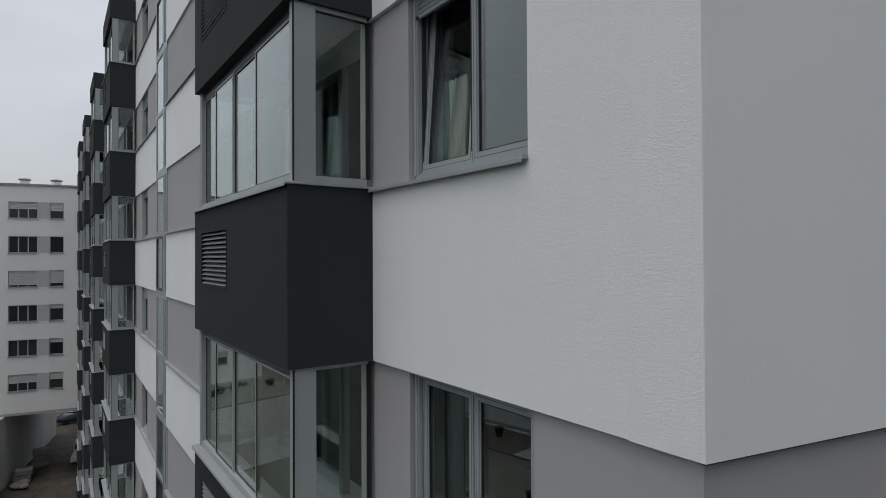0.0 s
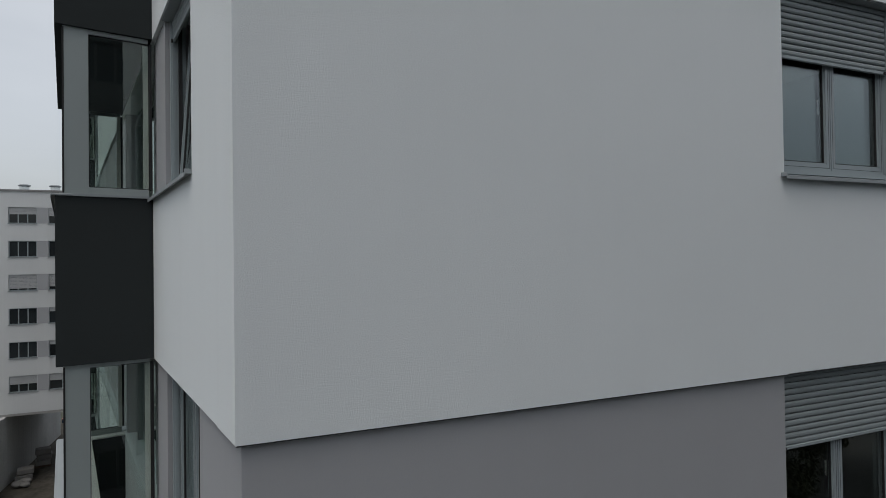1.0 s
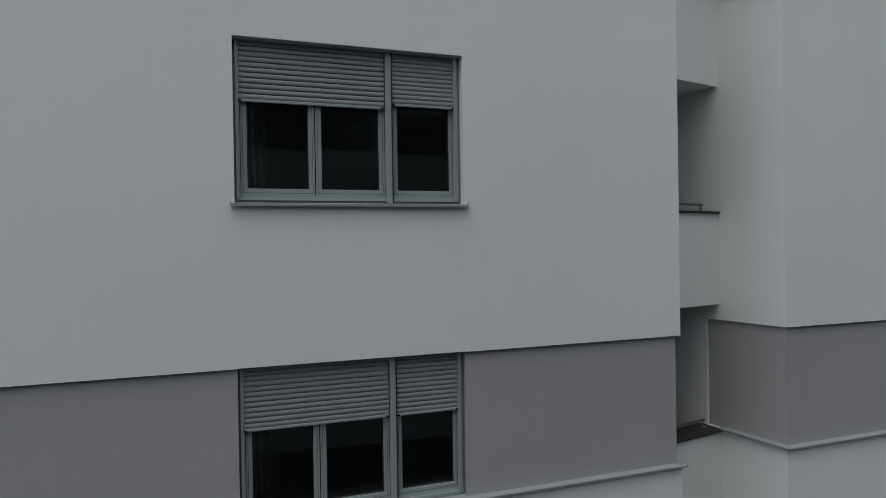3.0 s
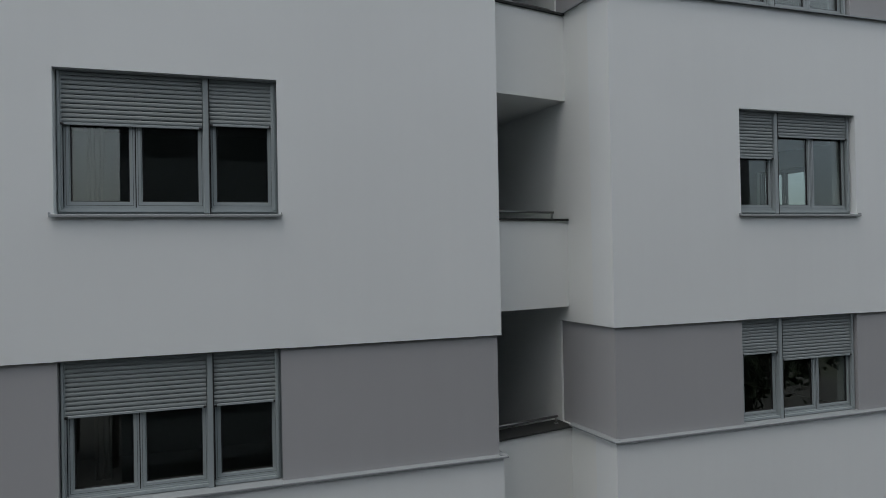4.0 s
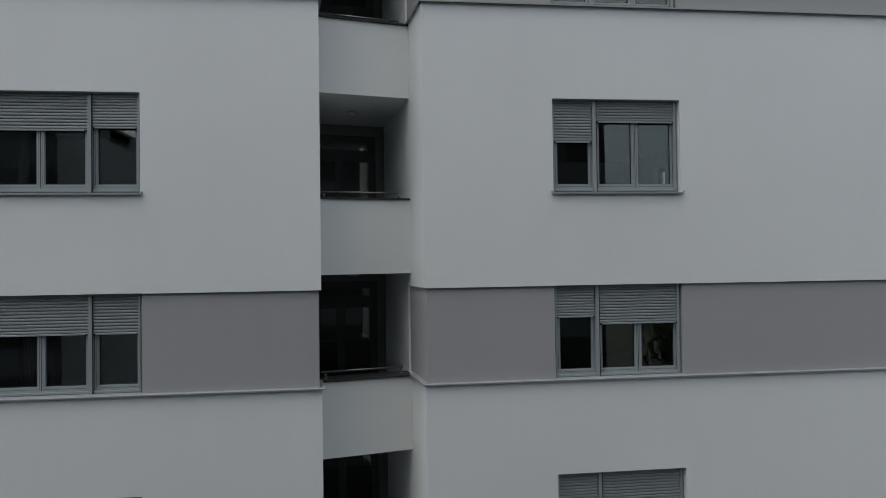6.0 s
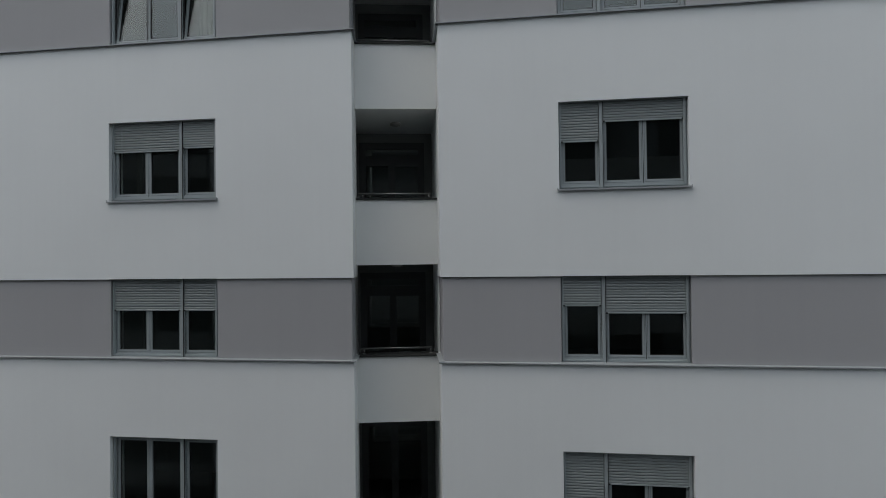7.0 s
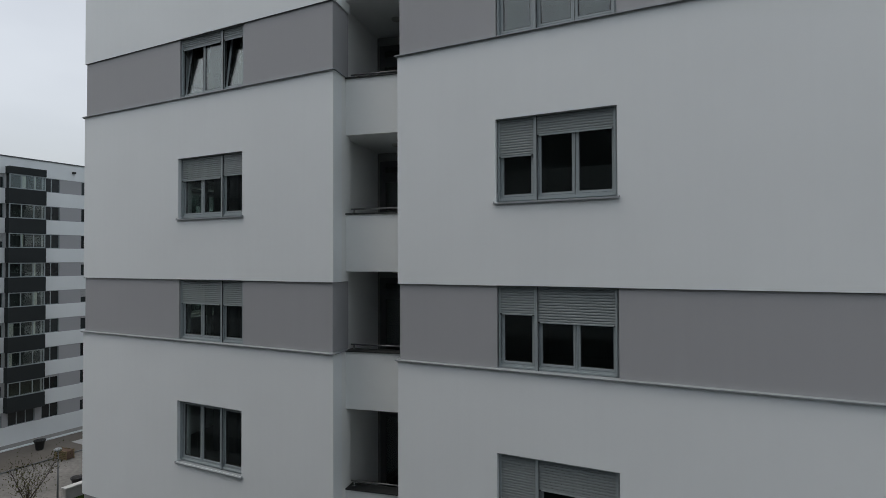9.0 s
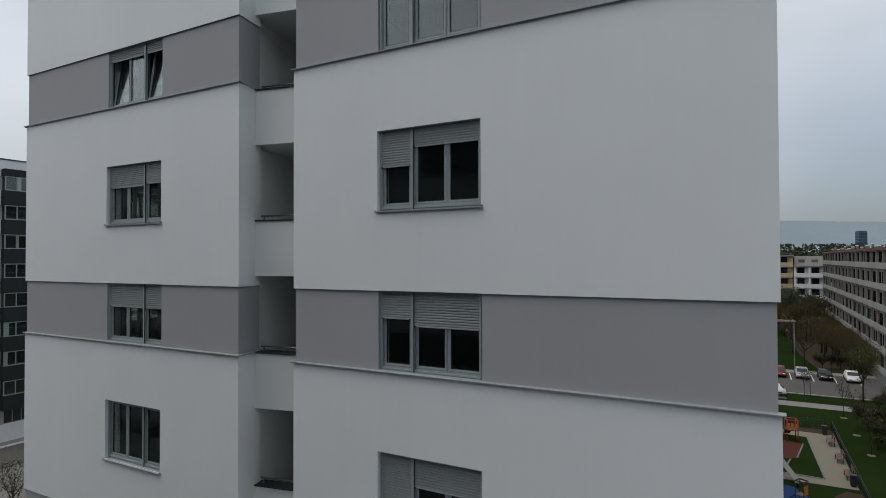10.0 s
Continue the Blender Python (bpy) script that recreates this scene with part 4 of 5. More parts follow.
W_BAYS = [20.37 - FY0, 29.37 - FY0, 11.32 - FY0, 38.42 - FY0]
W_WINS = []
for b in W_BAYS:
    W_WINS += [(b - 1.75, 1.65), (b + 3.43, 1.62)]
for k, z in enumerate(W_SILLS):
    bm = bmesh.new()
    wall_mesh(bm, 0, FL, z - 1.45 if k else 0.0, z, 0.0, 0.4)
    part("white_band", bm, PLASTER, west)
    stops = [0.0] + [e for x, w in sorted(W_WINS + ([(b + 0.4, 2.4) for b in W_BAYS] if k == 0 else [])) for e in (x, x + w)] + [FL]
    for a, b in zip(stops[::2], stops[1::2]):
        box_part("grey_panel", west, GREY, a, b, 0.03, 0.4, z, z + 1.45)
    for x, w in W_WINS:
        put_window(west, x, z, w, 1.45, 2, rng.choice((0, 0, 0, 0, 0.2, 0.3, 0.6)))
bm = bmesh.new()
wall_mesh(bm, 0, FL, W_SILLS[-1] + 1.45, 28.6, 0.0, 0.4)
part("white_band", bm, PLASTER, west)
box_part("roof", west, ALU_DARK, -0.1, FL + 0.1, -0.08, 14, 28.6, 28.72)
box_part("back_wall", west, PLASTER, 0, FL, 0.6, 14, 0, 28.55)
box_part("plinth", west, CONCRETE, 0, FL, -0.05, 0.0, 0.0, 0.55)
box_part("camera_box", west, BLACK, 22.6, 22.85, -0.35, -0.002, 27.7, 27.9, label="small black wall fixture")
for b in W_BAYS:
    for k, z in enumerate(W_SILLS):
        if k:
            box_part("bay_box", west, DARK, b, b + 3.36, -0.72, -0.002, z - 1.45, z, label="anthracite rendered box")
            bm = bmesh.new()
            ring(bm, b + 0.05, b + 3.31, z + 0.01, z + 1.44, 0.09, -0.66, -0.58)
            for q in range(1, 3):
                box(bm, b + 3.36 * q / 3 - 0.04, b + 3.36 * q / 3 + 0.04, -0.66, -0.58, z + 0.1, z + 1.35)
            fr = part("bay_glazing", bm, ALU, west)
            bm = bmesh.new()
            box(bm, b + 0.13, b + 3.23, -0.63, -0.61, z + 0.1, z + 1.35)
            part("pane", bm, GLASS, fr)
            # flat dark panel stands for the dim room behind the glazing
            box_part("bay_room", west, BAY_DARK, b + 0.1, b + 3.26, 0.0, 0.02, z + 0.02, z + 1.43)
            for cx in rng.sample((0.15, 1.1, 2.2, 2.7), rng.randint(0, 2)):
                box_part("blind", west, CURTAIN, b + cx, b + cx + rng.uniform(0.25, 0.5), -0.5, -0.48, z + 0.08, z + 1.36)
            if k == len(W_SILLS) - 1:
                box_part("bay_cap", west, DARK, b, b + 3.36, -0.72, -0.002, z + 1.45, z + 2.15)
        else:
            put_window(west, b + 0.4, z, 2.4, 1.45, 3, 0)

# ---- the white house across the end of the court, over a passage ----
WORN_WHITE = material("worn_white_render", (0.60, 0.615, 0.615), 0.9, var=0.05, big=0.4, fine=20, streak=0.03, spec=0.2)
PALE_CONCRETE = material("stained_pale_concrete", (0.47, 0.475, 0.465), 0.9, var=0.2, big=0.4, fine=6, streak=0.16, spec=0.2)
NX0, NX1, NY = -30.0, 6.0, 56.0
north = thing("apartment_building", facade_pose(NX0, NY, "-y"), "white apartment house standing over a passage", "building")
N_SILLS = [7.85 + 2.88 * k for k in range(6)]
N_WINS = [(-15.93, 2.03, 3), (-13.06, 1.02, 1), (-19.6, 1.02, 1), (-22.7, 2.03, 3), (-26.2, 1.02, 1)]
holes = [(x - NX0, x - NX0 + w, z, z + 1.38) for z in N_SILLS for x, w, n in N_WINS]
bm = bmesh.new()
wall_mesh(bm, 0, NX1 - NX0, 6.05, 25.0, 0.0, 0.35, holes)
part("wall", bm, WORN_WHITE, north)
for k, z in enumerate(N_SILLS):
    for x, w, n in N_WINS:
        put_window(north, x - NX0, z, w, 1.38, n, (0.6, 0.0, 0.0, 0.9, 0.0, 0.5)[k] if n == 3 else (0.5, 0.3, 0.3, 0.8, 0.0, 0.6)[k])
        box_part("sill", north, SILL, x - NX0 - 0.05, x - NX0 + w + 0.05, -0.07, 0.1, z - 0.04, z)
    # grey panel between the two windows of a flat
    box_part("grey_panel", north, GREY, -13.90 - NX0 + 0.02, -13.06 - NX0 - 0.02, -0.004, 0.0, z, z + 1.38)
    box_part("grey_panel", north, GREY, -20.67 - NX0 + 0.02, -19.6 - NX0 - 0.02, -0.004, 0.0, z, z + 1.38)
box_part("roof", north, ROOFING, -0.1, NX1 - NX0 + 0.1, -0.1, 10, 25.0, 25.15)
box_part("soffit", north, CONCRETE, 0, NX1 - NX0, 0.02, 10, 5.85, 6.05)
bm = bmesh.new()
wall_mesh(bm, 0, NX1 - NX0, 6.05, 25.0, 9.7, 10)
box(bm, 0, 0.3, 0.36, 9.7, 6.06, 25.0)
part("back_wall", bm, PLASTER, north)
# the passage's side walls carry the house
bm = bmesh.new()
pts = [Vector((13.4, -9.0, 0)), Vector((14.7, 15.0, 0)), Vector((0, 15.0, 0)), Vector((0, -9.0, 0))]
slab(bm, 0.0, 5.85, pts)
# concrete colour raised here to offset the shade under the house
part("passage_wall", bm, PALE_CONCRETE, north, "stained concrete passage wall, colour raised against the shade")
box_part("passage_wall", north, CONCRETE, 22.5, 36, 0.2, 15, 0.0, 5.85)
for vx in (-15.15, -12.85):
    v = thing("roof_vent", pose(vx, NY + 1.5, 25.15), "round capped white roof vent", "vent", "roof vents")
    bm = bmesh.new()
    lathe(bm, [(0.36, 0.0), (0.36, 0.4), (0.33, 0.42)], 16)
    part("duct", bm, PLASTER, v)
    bm = bmesh.new()
    lathe(bm, [(0.1, 0.42), (0.46, 0.46), (0.48, 0.54), (0.3, 0.62), (0.02, 0.64)], 16)
    part("cap", bm, SILL, v)


# ---- cars ----
def car(paint, m, label, long=4.3, wide=1.8, high=1.48, van=False):
    root = thing("car", m, label, "car", "parked cars")
    L, W, H = long / 2, wide / 2, high
    if van:
        prof = [(-L, 0.35), (-L, 1.9), (-L + 0.15, 2.0), (L - 1.5, 2.0), (L - 0.75, 1.15), (L - 0.1, 0.95), (L, 0.6), (L, 0.35)]
    else:
        prof = [(-L, 0.35), (-L + 0.03, 0.75), (-L + 0.18, 0.92), (-L + 0.75, H - 0.06), (-L + 1.3, H), (0.35, H - 0.03), (1.1, 0.95), (L - 0.35, 0.80), (L - 0.04, 0.62), (L, 0.35)]
    bm = bmesh.new()
    sides = []
    for sgn in (-1, 1):
        sides.append([bm.verts.new((x, sgn * (W - (0.17 if z > 1.0 else 0.04 if z > 0.7 else 0.0)), z)) for x, z in prof])
    n = len(prof)
    for k in range(n):
        q = (k + 1) % n
        bm.faces.new([sides[0][k], sides[0][q], sides[1][q], sides[1][k]])
    bm.faces.new(sides[0])
    bm.faces.new(sides[1][::-1])
    bmesh.ops.bevel(bm, geom=bm.edges[:], offset=0.035, segments=2, affect='EDGES')
    for f in bm.faces:
        f.smooth = True
    part("body", bm, CAR_MATS[paint], root)
    z0, z1 = (1.2, 1.75) if van else (0.97, H - 0.11)
    for sgn in (-1, 1):
        bm = bmesh.new()
        x0, x1 = (L - 2.1, L - 1.25) if van else (-L + 0.72, 0.75)
        y = sgn * (W - 0.13)
        ys = sorted((y, y - sgn * 0.05))
        v = box(bm, x0, x1, ys[0], ys[1], z0, z1)
        for q in (5, 6):
            v[q].co.x -= 0.42
        for q in (4, 7):
            v[q].co.x += 0.25
        part("side_window", bm, DARK_GLASS, root)
    for x0, x1, zz0, zz1 in (((L - 1.47, L - 0.9, 1.95, 1.27),) if van else ((0.38, 1.02, H - 0.09, 1.0), (-L + 0.72, -L + 0.25, H - 0.13, 0.98))):
        bm = bmesh.new()
        vs = []
        for off in (0.0, 0.025):
            d = off if x1 > x0 else -off
            vs.append([bm.verts.new(p) for p in ((x0 + d, -W + 0.24, zz0 + off), (x0 + d, W - 0.24, zz0 + off), (x1 + d, W - 0.2, zz1 + off), (x1 + d, -W + 0.2, zz1 + off))])
        bm.faces.new(vs[0][::-1])
        bm.faces.new(vs[1])
        for k in range(4):
            q = (k + 1) % 4
            bm.faces.new([vs[0][k], vs[0][q], vs[1][q], vs[1][k]])
        part("windscreen", bm, DARK_GLASS, root)
    for x in (-L + 0.8, L - 0.8):
        for sgn in (-1, 1):
            w = part("wheel", wheel_mesh(), None, root)
            w.matrix_basis = pose(x, sgn * (W - 0.11), 0.32, 90, 0, 0)
    for sgn in (-1, 1):
        bm = bmesh.new()
        soft_box(bm, L - 0.1, L + 0.01, sgn * (W - 0.35) - 0.17, sgn * (W - 0.35) + 0.17, 0.6, 0.74, 0.02)
        part("headlight", bm, LAMP_WHITE, root)
        bm = bmesh.new()
        soft_box(bm, -L - 0.01, -L + 0.08, sgn * (W - 0.3) - 0.14, sgn * (W - 0.3) + 0.14, 0.68, 0.84, 0.02)
        part("tail_light", bm, RED_PAINT, root)
    return root


def wheel_mesh():
    if "wheel" not in SMALL:
        bm = bmesh.new()
        lathe(bm, [(0.18, -0.10), (0.30, -0.11), (0.32, -0.08), (0.32, 0.08), (0.30, 0.11), (0.18, 0.10)], 18)
        SMALL["wheel"] = mesh_of("wheel", bm, TYRE)
    return SMALL["wheel"]


# ---- trees ----
def tree_meshes(seed, high, spread, leaves, leaf_size, trunk_r, bare=False):
    """Trunk with limbs, and a crown of many small leaf clumps on the twigs."""
    r = random.Random(seed)
    bm = bmesh.new()
    tips = []
    def grow(p, d, length, rad, level):
        q = p + d * length
        tube(bm, p, q, rad, rad * 0.62, 7 if level < 2 else 4)
        if level >= 3:
            tips.append(q)
            return
        for k in range(r.randint(3, 4) if level else r.randint(5, 7)):
            a = r.uniform(0, 2 * math.pi)
            up = r.uniform(0.25, 0.9) if level < 2 else r.uniform(-0.1, 0.9)
            nd = Vector((math.cos(a) * spread, math.sin(a) * spread, up)).normalized()
            start = p.lerp(q, r.uniform(0.55, 1.0))
            grow(start, (nd * 0.75 + d * 0.25).normalized(), length * r.uniform(0.5, 0.72), rad * 0.5, level + 1)
            tips.append(start.lerp(q, 0.5))
    grow(Vector((0, 0, -0.1)), Vector((r.uniform(-0.04, 0.04), r.uniform(-0.04, 0.04), 1)).normalized(), high * 0.45, trunk_r, 0)
    crown = bmesh.new()
    for k in range(leaves):
        c = r.choice(tips) + Vector((r.gauss(0, 1), r.gauss(0, 1), r.gauss(0, 0.8))) * (high * 0.05)
        s = leaf_size * r.uniform(0.5, 1.4)
        e = Euler((r.uniform(0, 6.3), r.uniform(0, 6.3), r.uniform(0, 6.3))).to_matrix()
        crown.faces.new([crown.verts.new(c + e @ Vector(p) * s) for p in ((-0.5, 0, 0), (0, -0.28, 0.06), (0.5, 0, 0), (0, 0.28, 0.06))])
    return bm, crown


TREE_KINDS = {}


def tree(kind, x, y, scale=1.0, turn=0.0, z=0.0):
    specs = {"lime": (11, 8.6, 0.36, 2600, 0.20, 0.12, LEAF_OLIVE, "young street tree with thin yellow-green leaves"),
             "brown": (23, 11.0, 0.75, 1900, 0.20, 0.20, LEAF_BROWN, "tall autumn tree with rust-brown leaves"),
             "brown_b": (29, 10.0, 0.9, 1100, 0.20, 0.18, LEAF_UMBER, "half-bare autumn tree with brown leaves"),
             "green": (37, 12.0, 0.9, 8500, 0.33, 0.25, LEAF_DARK, "dense dark green tree"),
             "bare": (31, 6.6, 0.42, 950, 0.11, 0.07, LEAF_OLIVE, "young tree with sparse yellow-olive leaves"),
             "sapling": (41, 4.4, 0.24, 130, 0.12, 0.035, LEAF_BROWN, "thin nearly bare sapling"),
             "bush": (47, 3.4, 0.8, 1300, 0.17, 0.06, LEAF_SHADE, "loose olive-brown bush on the lawn")}
    seed, high, spread, leaves, size, tr, mat, label = specs[kind]
    m = pose(x, y, z, 0, 0, turn) @ Matrix.Diagonal((scale, scale, scale, 1))
    if kind not in TREE_KINDS:
        tb, cb = tree_meshes(seed, high, spread, leaves, size, tr)
        root = thing("tree" if kind != "bush" else "bush", m, label, "tree" if kind != "bush" else "bush", "trees")
        part("trunk", tb, BARK, root)
        part("crown", cb, mat, root)
        TREE_KINDS[kind] = root
        return root
    made = copy_thing(TREE_KINDS[kind], m)
    made.matrix_world = m
    return made


# ---- the court between the blocks ----
LITTER = material("leaf_littered_soil", (0.040, 0.030, 0.019), 0.95, var=0.35, big=0.3, fine=6, bump=0.6, bump_scale=20, spec=0.1)
flat("pavement", -47.5, -41.1, 4, 48, 0.0, 0.10, material("brown_paving", (0.165, 0.15, 0.132), 0.85, var=0.2, big=0.3, fine=6, spec=0.1), "brownish paved strip along the facing block", "pavement")
flat("kerb", -47.45, -47.1, 4, 48, 0.10, 0.2, PLASTER, "white kerb along the facing block", "kerb")
flat("kerb", -41.1, -40.98, 4, 48, 0.0, 0.13, LINTEL, "dark concrete kerb", "kerb")
flat("pavement", -40.95, -30.5, 4, 48, 0.0, 0.025, material("wet_court_asphalt", (0.165, 0.158, 0.146), 0.75, var=0.6, big=0.22, fine=3), "wet patchy asphalt court", "pavement")
flat("pavement", -44.4, -41.15, 25.0, 32, 0.10, 0.12, material("pale_new_slabs", (0.5, 0.5, 0.49), 0.85, var=0.1, big=0.6, fine=8), "pale patch of new paving", "pavement")
DECK = material("mossy_gravel_deck", (0.135, 0.14, 0.122), 0.95, var=0.35, big=0.4, fine=5, spec=0.1)
flat("deck", -30.0, -16.7, 47.0, 55.6, 5.85, 5.95, DECK, "mossy gravel deck over the passage wall", "deck")
for k, (x, y, s) in enumerate(((-19.0, 52.6, 0.5), (-21.2, 53.6, 0.42), (-23.6, 51.8, 0.55), (-26.4, 53.2, 0.46), (-28.6, 51.6, 0.5), (-20.1, 51.2, 0.45), (-22.3, 51.4, 0.5), (-25.0, 52.0, 0.5), (-17.8, 51.6, 0.45))):
    tree("bush", x, y, s, 70 * k, 5.35)
flat("site_floor", -16.6, -6.0, 6, 110, 0.0, 0.03, MUD, "muddy rutted ground of the court", "ground")


def pot(x, y, s=1.0):
    bm = bmesh.new()
    lathe(bm, [(0.36, 0.0), (0.42, 0.1), (0.52, 0.75), (0.6, 0.98), (0.64, 1.0), (0.64, 1.12), (0.55, 1.12), (0.5, 0.95)], 20)
    p = thing("planter_pot", pose(x, y, 0.1 if x < -42 else 0.025) @ Matrix.Diagonal((s * 0.8, s * 0.8, s * 0.85, 1)), "large round black planter pot on the paving", "planter", "black planter pots")
    part("pot", bm, BLACK, p)
    bm = bmesh.new()
    lathe(bm, [(0.02, 0.98), (0.53, 1.06), (0.3, 1.1), (0.02, 1.12)], 14)
    part("soil", bm, RUBBER, p)


for x, y in ((-44.7, 22.2), (-44.4, 27.0), (-44.6, 31.9), (-44.7, 36.5), (-31.9, 18.4), (-33.4, 24.5)):
    pot(x, y)
CRATE_WOOD = material("yellowish_crate_wood", (0.21, 0.16, 0.085), 0.8, var=0.2, big=2, fine=25, rnd=0.12)
crate = thing("pallet_crate", pose(-40.2, 22.0, 0.03, 0, 0, 8) @ Matrix.Diagonal((0.68, 0.68, 0.62, 1)), "wooden pallet crate stacked with bricks", "crate")
for k in range(5):
    for sgn in (-1, 1):
        box_part("board", crate, CRATE_WOOD, -1.1, 1.1, sgn * 0.6 - 0.02, sgn * 0.6 + 0.02, 0.12 + 0.26 * k, 0.26 + 0.26 * k)
for x in (-1.05, -0.35, 0.35, 1.05):
    for sgn in (-1, 1):
        box_part("post", crate, CRATE_WOOD, x - 0.05, x + 0.05, sgn * 0.55 - 0.04, sgn * 0.55 + 0.04, 0.0, 1.42)
box_part("load", crate, material("brick_load", (0.13, 0.085, 0.06), 0.9, var=0.3, big=3, fine=12), -1.0, 1.0, -0.48, 0.48, 0.1, 1.25)
planter = thing("planter_wall", pose(-29.85, 16.2, 0), "low concrete planter wall with a pale coping", "wall")
box_part("wall", planter, CONCRETE, -0.2, 0.2, 0.0, 12.0, 0.0, 1.12)
box_part("coping", planter, PALE_CONCRETE, -0.28, 0.28, -0.05, 12.05, 1.12, 1.22)
flat("lawn", -29.5, -25.5, 16.0, 30.0, 0.0, 0.35, LAWN, "grass bed behind the low planter wall", "lawn")


def lamp_post(x, y, high, arm=0.0):
    l = thing("street_lamp", pose(x, y, 0), "slim grey street lamp with a flat head", "street lamp", "street lamps")
    bm = bmesh.new()
    tube(bm, (0, 0, 0), (0, 0, high), 0.075, 0.05, 10)
    lathe(bm, [(0.14, 0.0), (0.14, 0.25), (0.08, 0.3)], 12)
    part("pole", bm, SILL if arm else LINTEL, l)
    bm = bmesh.new()
    if arm:
        soft_box(bm, -2.4, -0.5, -0.3, 0.3, high - 0.1, high + 0.26, 0.08)
        soft_box(bm, -0.45, 0.25, -0.3, 0.3, high - 0.1, high + 0.2, 0.08)
        tube(bm, (0, 0, high - 0.05), (-0.35, 0, high + 0.05), 0.05, 0.05, 8)
    else:
        lathe(bm, [(0.08, high - 0.15), (0.24, high - 0.05), (0.26, high + 0.05), (0.1, high + 0.14)], 16)
    part("lamp_head", bm, PAVING if arm else SILL, l)


lamp_post(-27.4, 14.4, 5.0)
tree("bare", -25.4, 11.6, 1.0, 40)
tree("bare", -27.0, 8.5, 0.9, 130)
# the passage court at the foot of the long side
car("white", pose(-11.15, 61.6, 0.03, 0, 0, -90), "white delivery van parked in the passage", 4.6, 1.85, 2.0, van=True)
car("dark blue", pose(-13.9, 75.8, 0.03, 0, 0, 5), "dark car parked beyond the passage")
for x, y, n in ((-14.55, 60.6, 3), (-15.1, 56.9, 2)):
    p = thing("block_pallet", pose(x, y, 0.03, 0, 0, 12), "pallets of wrapped building blocks on the mud", "pallet", "block pallets")
    for k in range(n):
        bm = bmesh.new()
        soft_box(bm, -0.6 + 0.1 * (k % 2), 0.6 + 0.1 * (k % 2), -0.5, 0.5, 0.14 + 0.5 * k, 0.6 + 0.5 * k, 0.05)
        part("block_stack", bm, PALLET_WRAP, p)
    for k in range(3):
        box_part("runner", p, WOOD, -0.6, 0.6, -0.5 + 0.42 * k, -0.4 + 0.42 * k, 0.0, 0.12)
for x, y, s in ((-15.15, 55.4, 0.8), (-14.65, 55.1, 0.65), (-14.8, 56.0, 0.75)):
    bm = bmesh.new()
    bmesh.ops.create_icosphere(bm, subdivisions=3, radius=0.6 * s)
    for v in bm.verts:
        v.co.z *= 0.55
        v.co += v.co.normalized() * 0.12 * noise.noise(v.co * 2.2)
        v.co.z = max(v.co.z, -0.25)
    for f in bm.faces:
        f.smooth = True
    thing("bulk_bag", pose(x, y, 0.28), "slumped pale bulk bag on the mud", "bag", "bulk bags", bm=bm, mat=PALLET_WRAP)

# ---- the green with the playground ----
flat("lawn", 18.8, 90, 8, 82.8, 0.0, 0.04, LAWN, "dark damp lawn", "lawn")
flat("road", 10, 120, 83.0, 99.5, 0.0, 0.03, ASPHALT, "asphalt road with parking bays", "road")
flat("kerb", 18.8, 120, 82.8, 83.0, 0.0, 0.14, CONCRETE, "concrete kerb", "kerb")
flat("kerb", 10, 120, 99.5, 99.7, 0.0, 0.14, CONCRETE, "concrete kerb", "kerb")
flat("pavement", 10, 120, 99.7, 101.6, 0.0, 0.12, PAVING, "pavement behind the parking bays", "pavement")
flat("lawn", -10, 33.0, 101.6, 182, 0.0, 0.04, LAWN, "rough lawn under autumn trees", "lawn")
bm = bmesh.new()
slab(bm, 0.04, 0.06, [Vector((27.5, 104.0, 0)), Vector((33.0, 101.7, 0)), Vector((33.0, 181, 0)), Vector((24.5, 181, 0)), Vector((25.8, 120, 0))])
thing("leaf_litter", Matrix(), "brown leaf-littered ground under the trees", "ground", "", "structure", bm, LITTER)
flat("lawn", 33.0, 34.5, 101.6, 182, 0.0, 0.035, LAWN, "narrow lawn at the foot of the slab", "lawn")
flat("footpath", 18.8, 27.5, 75.2, 77.9, 0.04, 0.06, PAVING, "pale asphalt footpath", "path")
bm = bmesh.new()
slab(bm, 0.04, 0.061, [Vector((27.5, 75.2, 0)), Vector((90, 66.0, 0)), Vector((90, 68.7, 0)), Vector((27.5, 77.9, 0))])
thing("footpath", Matrix(), "pale asphalt footpath", "path", "", "structure", bm, PAVING)
for k in range(16):
    flat("parking_line", 20.1 + 2.9 * k, 20.24 + 2.9 * k, 93.2, 98.8, 0.03, 0.038, LINE, "white painted parking line", "road marking")
for paint, x, lab in (("red", 21.6, "small red hatchback in a parking bay"), ("silver", 24.6, "silver estate car in a parking bay"), ("black", 27.6, "black car in a parking bay"), ("white", 31.0, "white saloon car in a parking bay")):
    car(paint, pose(x, 96.0, 0.03, 0, 0, -90), lab)
flat("parking_pad", 10, 21.8, 79.0, 82.8, 0.04, 0.055, ASPHALT, "asphalt parking pad beside the lawn", "road")
car("white", pose(19.7, 80.9, 0.055, 0, 0, 180), "white car parked at the near kerb")
bm = bmesh.new()
slab(bm, 0.04, 0.058, [Vector((23.6, 42.6, 0)), Vector((25.3, 42.4, 0)), Vector((25.4, 46.4, 0)), Vector((24.4, 46.6, 0)), Vector((23.4, 45.0, 0))])
thing("flower_bed", Matrix(), "bare brown soil patch beside the play lawn", "ground", "", "structure", bm, LITTER)
# playground
flat("playground_floor", 18.9, 25.3, 47.3, 63.3, 0.04, 0.07, GRAVEL, "pale gravel floor of the playground", "playground")
bm = bmesh.new()
